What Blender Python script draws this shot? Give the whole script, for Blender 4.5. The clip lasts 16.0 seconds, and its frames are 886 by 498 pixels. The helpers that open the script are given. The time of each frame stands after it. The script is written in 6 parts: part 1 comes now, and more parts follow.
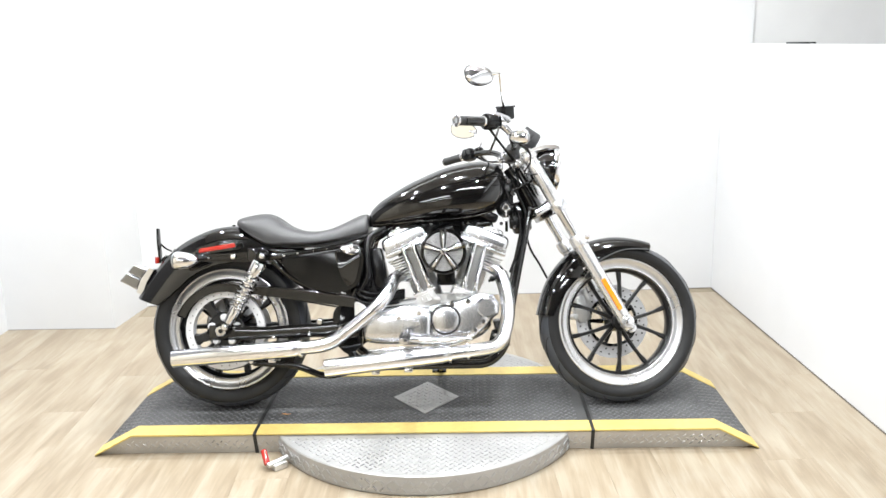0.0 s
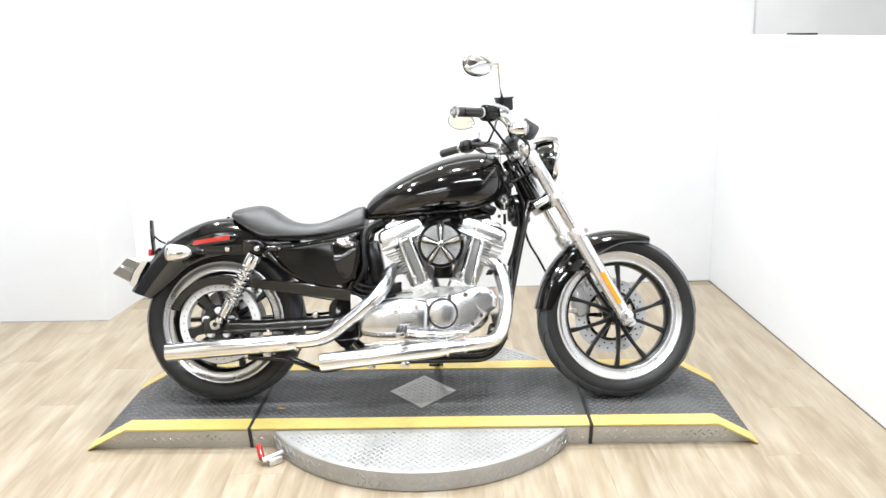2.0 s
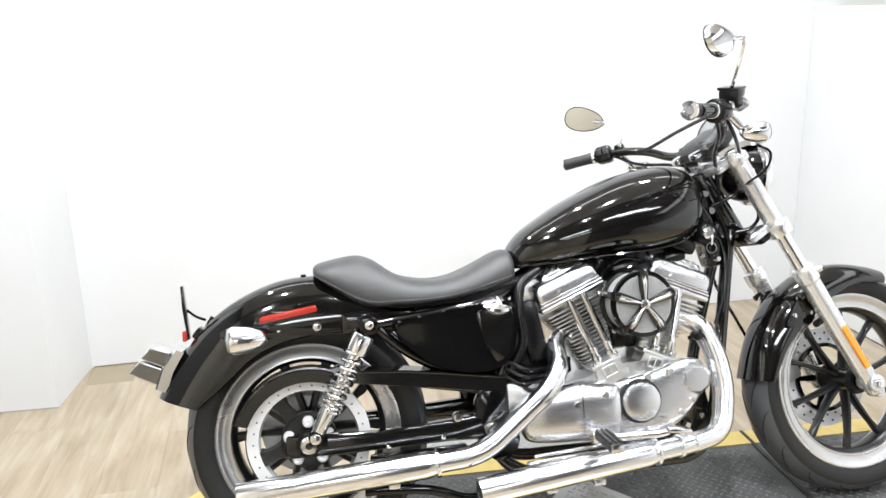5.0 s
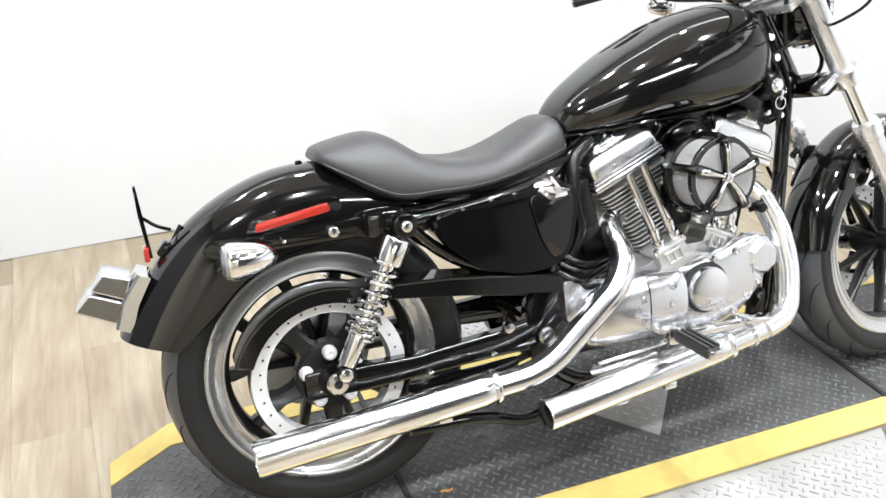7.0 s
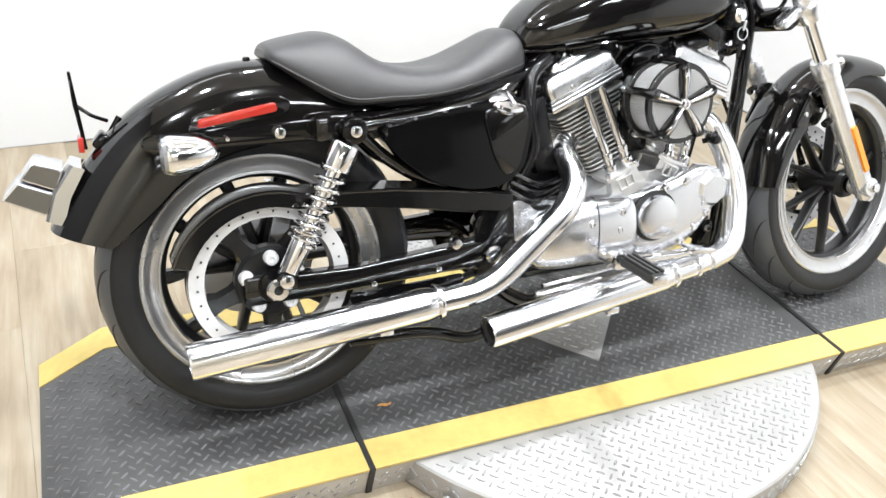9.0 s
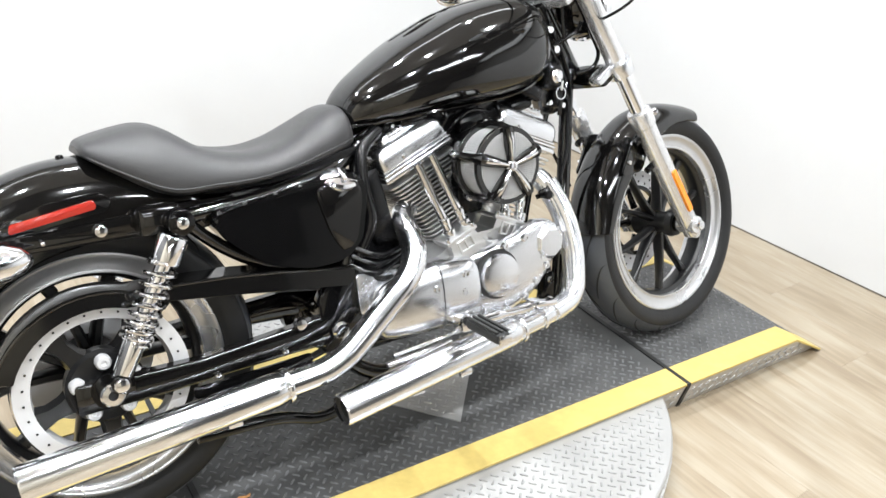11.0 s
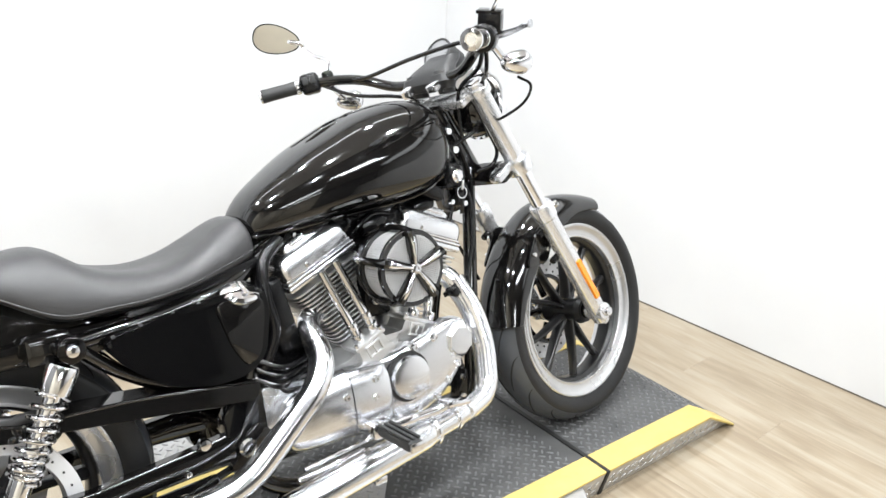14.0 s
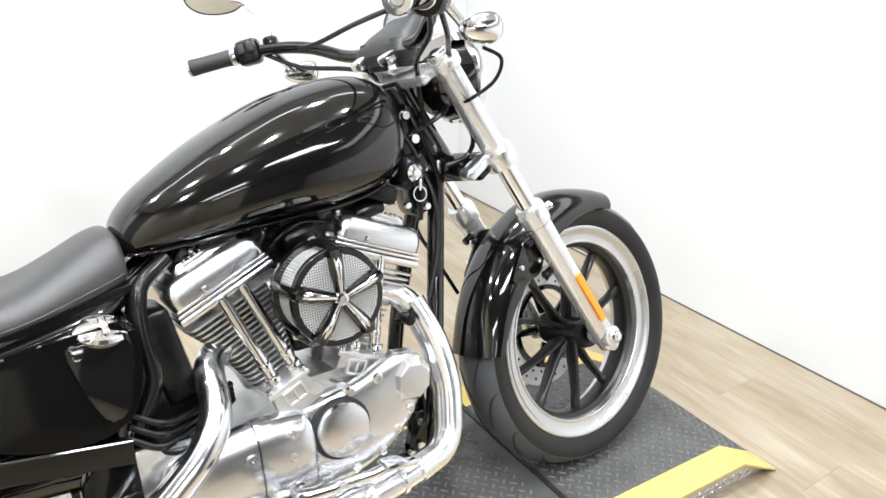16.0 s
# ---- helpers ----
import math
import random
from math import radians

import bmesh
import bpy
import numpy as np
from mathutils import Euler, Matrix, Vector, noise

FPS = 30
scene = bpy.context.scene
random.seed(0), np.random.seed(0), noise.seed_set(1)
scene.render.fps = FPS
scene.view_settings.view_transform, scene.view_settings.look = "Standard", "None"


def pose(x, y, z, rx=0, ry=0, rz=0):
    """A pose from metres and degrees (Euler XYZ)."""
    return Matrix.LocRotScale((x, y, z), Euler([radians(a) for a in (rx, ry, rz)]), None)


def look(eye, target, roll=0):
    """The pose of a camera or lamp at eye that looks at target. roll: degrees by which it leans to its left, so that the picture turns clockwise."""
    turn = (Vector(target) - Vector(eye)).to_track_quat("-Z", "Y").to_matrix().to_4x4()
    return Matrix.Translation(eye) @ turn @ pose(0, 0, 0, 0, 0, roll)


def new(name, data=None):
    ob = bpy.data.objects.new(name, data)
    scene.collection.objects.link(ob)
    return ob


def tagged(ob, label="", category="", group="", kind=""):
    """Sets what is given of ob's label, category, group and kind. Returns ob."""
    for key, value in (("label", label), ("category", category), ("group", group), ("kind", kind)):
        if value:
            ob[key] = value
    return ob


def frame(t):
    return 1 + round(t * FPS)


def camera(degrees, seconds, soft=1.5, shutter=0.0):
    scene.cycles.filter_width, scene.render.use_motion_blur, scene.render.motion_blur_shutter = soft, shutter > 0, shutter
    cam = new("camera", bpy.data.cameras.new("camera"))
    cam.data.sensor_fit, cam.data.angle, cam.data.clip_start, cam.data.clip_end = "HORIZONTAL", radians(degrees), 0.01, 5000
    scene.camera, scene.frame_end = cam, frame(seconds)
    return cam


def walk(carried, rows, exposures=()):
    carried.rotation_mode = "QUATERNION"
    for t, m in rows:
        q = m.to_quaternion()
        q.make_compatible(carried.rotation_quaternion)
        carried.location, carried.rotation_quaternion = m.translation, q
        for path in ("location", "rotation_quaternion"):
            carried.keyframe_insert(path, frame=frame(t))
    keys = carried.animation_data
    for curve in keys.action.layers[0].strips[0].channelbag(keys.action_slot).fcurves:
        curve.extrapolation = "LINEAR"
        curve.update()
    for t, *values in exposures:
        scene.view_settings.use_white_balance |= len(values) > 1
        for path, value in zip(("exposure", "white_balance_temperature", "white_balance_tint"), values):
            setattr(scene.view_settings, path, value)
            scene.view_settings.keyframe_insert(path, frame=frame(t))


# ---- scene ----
cam = camera(55.8, 16.0)
PATH = [
    (0, (0.16, -3.045, 1.442), (0.109, -1.106, 0.957), -1.4),
    (0.5, (0.152, -3.038, 1.446), (0.11, -1.102, 0.948), -1.2),
    (1, (0.161, -3.029, 1.437), (0.113, -1.094, 0.934), -1.5),
    (1.5, (0.154, -3.022, 1.437), (0.111, -1.089, 0.926), -1.5),
    (2, (0.153, -3.007, 1.441), (0.112, -1.073, 0.934), -1.2),
    (2.5, (0.151, -2.947, 1.45), (0.082, -1.024, 0.905), -0.5),
    (3, (0.017, -2.864, 1.431), (0.01, -0.929, 0.924), -5.1),
    (3.5, (-0.08, -2.726, 1.421), (-0.09, -0.8, 0.883), -2.2),
    (4, (-0.218, -2.466, 1.432), (-0.287, -0.535, 0.916), -2.5),
    (4.2, (-0.333, -2.364, 1.404), (-0.348, -0.433, 0.883), -1.3),
    (6.3, (-0.979, -1.434, 1.397), (-0.301, 0.3, 0.667), -3.4),
    (6.5, (-1.008, -1.399, 1.397), (-0.316, 0.305, 0.612), -1.3),
    (7, (-1.024, -1.377, 1.352), (-0.375, 0.275, 0.43), 0.3),
    (7.5, (-1.042, -1.383, 1.318), (-0.431, 0.225, 0.297), 2.3),
    (8, (-1.051, -1.387, 1.292), (-0.443, 0.179, 0.208), 4.6),
    (8.5, (-1.038, -1.385, 1.285), (-0.389, 0.176, 0.216), 4.6),
    (9, (-1.015, -1.376, 1.293), (-0.28, 0.163, 0.248), 5.4),
    (9.5, (-0.989, -1.378, 1.291), (-0.158, 0.118, 0.256), 4.9),
    (10, (-0.969, -1.383, 1.296), (-0.052, 0.074, 0.277), 4.6),
    (10.2, (-0.963, -1.384, 1.304), (-0.021, 0.074, 0.311), 4.4),
    (12.3, (-0.936, -1.38, 1.38), (0.175, 0.081, 0.585), 2.9),
    (12.5, (-0.934, -1.378, 1.386), (0.194, 0.092, 0.633), 2.1),
    (13, (-0.922, -1.382, 1.4), (0.23, 0.09, 0.689), 2.1),
    (13.5, (-0.914, -1.384, 1.403), (0.253, 0.081, 0.701), 2.6),
    (14, (-0.897, -1.385, 1.391), (0.293, 0.039, 0.646), 3.5),
    (14.5, (-0.886, -1.376, 1.382), (0.324, 0.017, 0.61), 3.8),
    (15, (-0.823, -1.359, 1.383), (0.473, -0.045, 0.613), 5.2),
    (15.5, (-0.61, -1.297, 1.368), (0.548, 0.141, 0.599), 3.5),
    (16, (-0.46, -1.184, 1.352), (0.576, 0.301, 0.503), 2.7),
]
EXPOSURES = [(0, -0.08), (2.0, -0.08), (3.0, -0.18), (4.0, -0.2), (6.5, -0.2), (8.0, -0.08), (9.0, -0.1), (10.0, -0.18), (12.5, -0.3), (13.5, -0.27), (14.5, -0.14), (15.5, -0.12), (16.0, -0.15)]
walk(cam, [(t, look(eye, target, roll)) for t, eye, target, roll in PATH], EXPOSURES)

# ---- world and light ----
world = bpy.data.worlds.new("world")
scene.world = world
world.use_nodes = True
wbg = world.node_tree.nodes["Background"]
wbg.inputs[0].default_value = (1.0, 1.0, 1.0, 1)
wbg.inputs[1].default_value = 0.2


def area(name, x, y, z, sx, sy, watts, target=None, colour=(0.94, 0.975, 1.0)):
    """An overhead area lamp that shines down, or at a target."""
    data = bpy.data.lights.new(name, "AREA")
    data.shape, data.size, data.size_y, data.energy, data.color = "RECTANGLE", sx, sy, watts, colour
    ob = new(name, data)
    ob.matrix_world = look((x, y, z), target or (x, y + 0.001, 0))
    return ob


# rows of ceiling spots over the bay, two short battens behind the camera's way
for i in range(3):
    for j in range(3):
        area("ceiling_spot", -1.62 + 1.1 * i + 0.40 * (j % 2), 0.55 - 1.0 * j, 2.78, 0.085, 0.085, 33)
for bx, by in ((0.55, -2.55), (0.95, -2.80)):
    area("batten_light", bx, by, 2.72, 1.25, 0.07, 32)
# added fill that brightens the white walls, no fitting of the room
for bx in (-1.2, 0.0, 1.2):
    area("wall_fill_light", bx, 0.75, 2.8, 0.9, 0.1, 5, (bx, 1.6, 0.7))
# added fills: two for the unseen beige walls, one for the wall beyond
area("added_fill_light", -1.2, -4.4, 2.8, 1.6, 0.3, 48)
area("added_fill_light", -1.2, -5.9, 2.8, 1.6, 0.2, 26)
area("added_fill_light", 2.5, -2.0, 2.8, 0.5, 5.5, 27)


# ---- materials ----
def material(name, colour, rough=0.5, metal=0.0, vary=0.0, grain=30.0, bump=0.0, bump_scale=200.0, rough_vary=0.0,
             coat=0.0, spec=0.5, random_value=0.0, stretch=(1, 1, 1)):
    """A principled surface with two scales of colour variation, wear in the gloss and fine relief."""
    mat = bpy.data.materials.new(name)
    mat.use_nodes = True
    nt = mat.node_tree
    n, l = nt.nodes, nt.links
    b = n["Principled BSDF"]
    b.inputs["Base Color"].default_value = (*colour, 1)
    b.inputs["Roughness"].default_value = rough
    b.inputs["Metallic"].default_value = metal
    b.inputs["Coat Weight"].default_value = coat
    b.inputs["Coat Roughness"].default_value = 0.03
    b.inputs["Specular IOR Level"].default_value = spec
    tc = n.new("ShaderNodeTexCoord")
    mp = n.new("ShaderNodeMapping")
    mp.inputs["Scale"].default_value = stretch
    l.new(tc.outputs["Object"], mp.inputs[0])
    if vary or random_value:
        big, small = n.new("ShaderNodeTexNoise"), n.new("ShaderNodeTexNoise")
        big.inputs["Scale"].default_value, big.inputs["Detail"].default_value = grain * 0.12, 3
        small.inputs["Scale"].default_value, small.inputs["Detail"].default_value = grain, 5
        l.new(mp.outputs[0], big.inputs[0])
        l.new(mp.outputs[0], small.inputs[0])
        mix = n.new("ShaderNodeMath")
        mix.operation = "ADD"
        l.new(big.outputs[0], mix.inputs[0])
        l.new(small.outputs[0], mix.inputs[1])
        rng = n.new("ShaderNodeMapRange")
        rng.inputs[1].default_value, rng.inputs[2].default_value = 0.6, 1.4
        rng.inputs[3].default_value, rng.inputs[4].default_value = 1 - vary, 1 + vary
        l.new(mix.outputs[0], rng.inputs[0])
        last = rng.outputs[0]
        if random_value:
            info = n.new("ShaderNodeObjectInfo")
            r2 = n.new("ShaderNodeMapRange")
            r2.inputs[3].default_value, r2.inputs[4].default_value = 1 - random_value, 1 + random_value
            l.new(info.outputs["Random"], r2.inputs[0])
            mul = n.new("ShaderNodeMath")
            mul.operation = "MULTIPLY"
            l.new(last, mul.inputs[0])
            l.new(r2.outputs[0], mul.inputs[1])
            last = mul.outputs[0]
        hsv = n.new("ShaderNodeHueSaturation")
        hsv.inputs["Color"].default_value = (*colour, 1)
        l.new(last, hsv.inputs["Value"])
        l.new(hsv.outputs[0], b.inputs["Base Color"])
        if rough_vary:
            r3 = n.new("ShaderNodeMapRange")
            r3.inputs[1].default_value, r3.inputs[2].default_value = 0.3, 0.7
            r3.inputs[3].default_value, r3.inputs[4].default_value = max(rough - rough_vary, 0.02), rough + rough_vary
            l.new(big.outputs[0], r3.inputs[0])
            l.new(r3.outputs[0], b.inputs["Roughness"])
    if bump:
        tex = n.new("ShaderNodeTexNoise")
        tex.inputs["Scale"].default_value, tex.inputs["Detail"].default_value = bump_scale, 4
        l.new(mp.outputs[0], tex.inputs[0])
        bp = n.new("ShaderNodeBump")
        bp.inputs["Strength"].default_value, bp.inputs["Distance"].default_value = bump, 0.002
        l.new(tex.outputs[0], bp.inputs["Height"])
        l.new(bp.outputs[0], b.inputs["Normal"])
    return mat


WALL = material("white_wall_paint", (0.595, 0.60, 0.61), 0.55, vary=0.02, grain=6, bump=0.15, bump_scale=90)
GREYWALL = material("grey_wall_paint", (0.60, 0.60, 0.60), 0.6, vary=0.05, grain=5)
# for unseen walls, dark so that glossy black parts reflect black
DIM = material("unseen_dark_paint", (0.085, 0.083, 0.081), 0.6, vary=0.1, grain=4)
CEIL = material("ceiling_paint", (0.85, 0.825, 0.795), 0.7, vary=0.03, grain=8)
# for unseen walls, beige so that the far mirror shows beige
BEIGE = material("unseen_beige_paint", (0.60, 0.55, 0.45), 0.6, vary=0.05, grain=5)
# for the unseen ceiling half that side panels reflect as black
DARKCEIL = material("unseen_dark_ceiling", (0.14, 0.138, 0.136), 0.7, vary=0.1, grain=4)
SEAM = material("plank_seam", (0.24, 0.20, 0.14), 0.7, vary=0.1, grain=10)
TREAD = material("black_tread_plate", (0.074, 0.074, 0.074), 0.50, vary=0.3, grain=14, bump=0.2, bump_scale=300, rough_vary=0.10, spec=0.25)
LUG = material("grey_tread_lug", (0.13, 0.131, 0.135), 0.36, vary=0.35, grain=40, rough_vary=0.1, spec=0.35)
STEELLUG = material("bright_tread_lug", (0.42, 0.42, 0.42), 0.34, 0.6, vary=0.2, grain=30, rough_vary=0.1)
STEEL = material("bare_tread_plate", (0.40, 0.396, 0.39), 0.40, 0.5, vary=0.12, grain=9, bump=0.1, bump_scale=150, rough_vary=0.1)
SKIRT = material("scuffed_side_plate", (0.45, 0.43, 0.40), 0.42, 0.35, vary=0.16, grain=9, bump=0.1, bump_scale=150, rough_vary=0.1)
YELLOW = material("yellow_safety_paint", (0.52, 0.395, 0.125), 0.5, vary=0.16, grain=42, bump=0.2, bump_scale=160, rough_vary=0.1)
RUBBERGAP = material("black_gap_rubber", (0.012, 0.012, 0.012), 0.6, vary=0.2, grain=40)
PAINT = material("black_gloss_paint", (0.0032, 0.0030, 0.0030), 0.07, spec=0.75, vary=0.1, grain=20)
SATIN = material("black_satin_paint", (0.002, 0.002, 0.0022), 0.08, vary=0.2, grain=40, spec=0.4)
WRINKLE = material("black_powder_coat", (0.008, 0.008, 0.0085), 0.28, vary=0.25, grain=60, bump=0.1, bump_scale=500, spec=0.45)
CHROME = material("chrome", (0.82, 0.825, 0.85), 0.09, 1.0, vary=0.03, grain=30, rough_vary=0.02)
POLISH = material("polished_aluminium", (0.80, 0.81, 0.84), 0.25, 1.0, vary=0.05, grain=25, rough_vary=0.05, bump=0.04, bump_scale=30)
CAST = material("cast_aluminium", (0.66, 0.66, 0.66), 0.36, 0.85, vary=0.08, grain=45, bump=0.15, bump_scale=400, rough_vary=0.06)
EXHAUST = material("exhaust_chrome", (0.83, 0.84, 0.87), 0.19, 1.0, vary=0.04, grain=12, rough_vary=0.05)
FIN = material("fin_aluminium", (0.66, 0.66, 0.66), 0.34, 0.9, vary=0.1, grain=40)
SILVER = material("silver_fork_paint", (0.70, 0.70, 0.71), 0.22, 0.75, vary=0.05, grain=30, rough_vary=0.05)
RIM = material("machined_rim", (0.60, 0.60, 0.61), 0.27, 0.92, vary=0.06, grain=40, rough_vary=0.06)
LIP = material("machined_rim_lip", (0.66, 0.66, 0.67), 0.36, 0.3, vary=0.04, grain=40, rough_vary=0.05)
TYRE = material("tyre_rubber", (0.010, 0.0100, 0.0105), 0.46, spec=0.34, vary=0.25, grain=25, bump=0.25, bump_scale=350)
WORNSHEEN = material("worn_tread_sheen", (0.062, 0.066, 0.074), 0.38, spec=0.5, vary=0.2, grain=25, bump=0.25, bump_scale=350)
TAPE = material("faded_orange_tape", (0.62, 0.30, 0.10), 0.5, vary=0.25, grain=120)
VINYL = material("seat_vinyl", (0.023, 0.0225, 0.0235), 0.38, spec=0.58, vary=0.15, grain=30, bump=0.35, bump_scale=650, rough_vary=0.05)
GREYPLASTIC = material("grey_black_plastic", (0.022, 0.022, 0.023), 0.42, vary=0.15, grain=50, bump=0.15, bump_scale=500)
GRIP = material("grip_rubber", (0.02, 0.02, 0.02), 0.6, vary=0.2, grain=60, bump=0.3, bump_scale=400)
PLASTIC = material("black_plastic", (0.004, 0.004, 0.0044), 0.22, spec=0.32, vary=0.2, grain=60)
RED = material("red_reflector", (0.34, 0.018, 0.010), 0.12, vary=0.1, grain=200, coat=0.6, bump=0.3, bump_scale=900)
AMBER = material("amber_reflector", (0.85, 0.26, 0.01), 0.15, vary=0.08, grain=200, coat=0.5, bump=0.3, bump_scale=900)
DIAL = material("dial_face", (0.20, 0.20, 0.205), 0.35, vary=0.1, grain=60)
MIRROR = material("mirror_glass", (0.9, 0.9, 0.9), 0.01, 1.0)
MESHWIRE = material("steel_wire", (0.62, 0.62, 0.62), 0.30, 0.6, vary=0.1, grain=60)
FILTER = material("filter_gauze", (0.10, 0.10, 0.102), 0.6, 0.2, vary=0.2, grain=120, bump=0.6, bump_scale=900)
DARKCHROME = material("darkened_chrome", (0.27, 0.27, 0.275), 0.10, 1.0, vary=0.05, grain=30)
LENS = material("smoked_lens", (0.30, 0.31, 0.32), 0.06, 0.5, vary=0.1, grain=100)


# ---- shape helpers ----
def link(name, bm, mat, parent=None, angle=35):
    bmesh.ops.recalc_face_normals(bm, faces=bm.faces)
    me = bpy.data.meshes.new(name)
    bm.to_mesh(me)
    bm.free()
    me.materials.append(mat)
    me.polygons.foreach_set("use_smooth", [True] * len(me.polygons))
    me.set_sharp_from_angle(angle=radians(angle))
    ob = new(name, me)
    ob.parent = parent
    return ob


def part(name, bm, mat, parent, label=""):
    """One mesh object under a thing or under a part."""
    return tagged(link(name, bm, mat, parent), label)


def box(bm, c, s, bevel=0.0, m=None, seg=2):
    g = bmesh.ops.create_cube(bm, size=1.0)["verts"]
    for v in g:
        v.co = Vector((v.co.x * s[0], v.co.y * s[1], v.co.z * s[2]))
    if bevel:
        edges = {e for v in g for e in v.link_edges}
        r = bmesh.ops.bevel(bm, geom=list(edges), offset=bevel, segments=seg, affect="EDGES", profile=0.5, clamp_overlap=True)
        g = list({v for f in r["faces"] for v in f.verts} | {v for v in g if v.is_valid})
    for v in g:
        v.co = (m @ v.co if m else v.co) + Vector(c)
    return g


def frame_to(p0, p1):
    d = Vector(p1) - Vector(p0)
    return Matrix.Translation(p0) @ d.to_track_quat("Z", "Y").to_matrix().to_4x4()


def spin(bm, profile, m, seg=32, closed=False):
    """A lathe: (radius, height) turned round z, then laid by m."""
    rings = []
    for r, h in profile:
        if r < 1e-6:
            rings.append([bm.verts.new(m @ Vector((0, 0, h)))])
        else:
            rings.append([bm.verts.new(m @ Vector((r * math.cos(2 * math.pi * i / seg), r * math.sin(2 * math.pi * i / seg), h))) for i in range(seg)])
    pairs = list(zip(rings, rings[1:])) + ([(rings[-1], rings[0])] if closed else [])
    for a, b in pairs:
        for i in range(seg):
            j = (i + 1) % seg
            if len(a) == 1 and len(b) == 1:
                continue
            if len(a) == 1:
                bm.faces.new((a[0], b[i], b[j]))
            elif len(b) == 1:
                bm.faces.new((a[i], a[j], b[0]))
            else:
                bm.faces.new((a[i], a[j], b[j], b[i]))
    if not closed:
        for ring in (rings[0], rings[-1]):
            if len(ring) > 2:
                bm.faces.new(ring)


def rod(bm, p0, p1, r0, r1=None, seg=20, edge=0.0):
    """A round bar from p0 to p1, with its rims rounded by edge."""
    r1 = r0 if r1 is None else r1
    h = (Vector(p1) - Vector(p0)).length
    if edge:
        prof = [(r0 - edge, 0), (r0 - edge * 0.3, edge * 0.3), (r0, edge), (r1, h - edge), (r1 - edge * 0.3, h - edge * 0.3), (r1 - edge, h)]
    else:
        prof = [(r0, 0), (r1, h)]
    spin(bm, prof, frame_to(p0, p1), seg)


def smooth_path(pts, n=8):
    """A Catmull-Rom line through the points; further columns (radii) glide too."""
    p = [np.array(q, float) for q in pts]
    p = [2 * p[0] - p[1]] + p + [2 * p[-1] - p[-2]]
    out = []
    for a, b, c, d in zip(p, p[1:], p[2:], p[3:]):
        for k in range(n):
            t = k / n
            out.append(0.5 * (2 * b + (c - a) * t + (2 * a - 5 * b + 4 * c - d) * t * t + (3 * b - a - 3 * c + d) * t ** 3))
    out.append(p[-2])
    return out


def round_path(pts, radius, n=6):
    """Straight runs joined by round bends, as a bent tube has."""
    p = [Vector(q[:3]) for q in pts]
    out = [p[0]]
    for a, b, c in zip(p, p[1:], p[2:]):
        u, w = (a - b), (c - b)
        k = min(radius, u.length * 0.48, w.length * 0.48)
        s, e = b + u.normalized() * k, b + w.normalized() * k
        out += [s.lerp(b, i / n).lerp(b.lerp(e, i / n), i / n) for i in range(n + 1)]
    return out + [p[-1]]


def sweep(bm, line, r, seg=12, cap=True, hollow=0.0):
    """A tube along a line of points; r is one radius or one for each point."""
    line = [Vector(q[:3]) for q in line]
    radii = r if isinstance(r, (list, tuple)) else [r] * len(line)
    up, rings = None, []
    for i, q in enumerate(line):
        d = (line[min(i + 1, len(line) - 1)] - line[max(i - 1, 0)]).normalized()
        if up is None:
            up = d.orthogonal().normalized()
        up = (up - d * up.dot(d)).normalized()
        side = d.cross(up)
        rings.append([bm.verts.new(q + radii[i] * (math.cos(2 * math.pi * k / seg) * up + math.sin(2 * math.pi * k / seg) * side)) for k in range(seg)])
    for a, b in zip(rings, rings[1:]):
        for k in range(seg):
            bm.faces.new((a[k], a[(k + 1) % seg], b[(k + 1) % seg], b[k]))
    if cap:
        bm.faces.new(rings[0])
        bm.faces.new(rings[-1])


def loft(bm, rings, cap=True, close=True):
    """Skin over rings of equally many points."""
    vs = [[bm.verts.new(p) for p in ring] for ring in rings]
    m = len(vs[0])
    for a, b in zip(vs, vs[1:]):
        for k in range(m if close else m - 1):
            bm.faces.new((a[k], a[(k + 1) % m], b[(k + 1) % m], b[k]))
    if cap:
        bm.faces.new(vs[0])
        bm.faces.new(vs[-1])


def prism(bm, outline, y0, y1, bevel=0.0, m=None, seg=2):
    """An (x, z) outline given thickness from y0 to y1, its rims rounded."""
    a = [bm.verts.new((x, y0, z)) for x, z in outline]
    b = [bm.verts.new((x, y1, z)) for x, z in outline]
    fa, fb = bm.faces.new(a), bm.faces.new(b)
    k = len(a)
    for i in range(k):
        bm.faces.new((a[i], a[(i + 1) % k], b[(i + 1) % k], b[i]))
    vs = a + b
    if bevel:
        r = bmesh.ops.bevel(bm, geom=list(fa.edges) + list(fb.edges), offset=bevel, segments=seg, affect="EDGES", profile=0.5, clamp_overlap=True)
        vs = [v for v in vs if v.is_valid] + list({v for f in r["faces"] for v in f.verts})
    if m:
        for v in set(vs):
            v.co = m @ v.co


def rounded(outline, radius, n=5):
    """The outline with rounded corners."""
    out, k = [], len(outline)
    for i in range(k):
        a, b, c = (Vector(outline[(i + j) % k]) for j in (-1, 0, 1))
        u, w = a - b, c - b
        d = min(radius, u.length * 0.45, w.length * 0.45)
        s, e = b + u.normalized() * d, b + w.normalized() * d
        out += [tuple(s.lerp(b, t / n).lerp(b.lerp(e, t / n), t / n)) for t in range(n + 1)]
    return out


def turned(bm, m):
    for v in bm.verts:
        v.co = m @ v.co
    return bm


def along_y(x, y, z):
    """Lays a lathe's axis along -y (towards the machine's right side)."""
    return Matrix.Translation((x, y, z)) @ Matrix.Rotation(radians(90), 4, "X")


B = bmesh.new

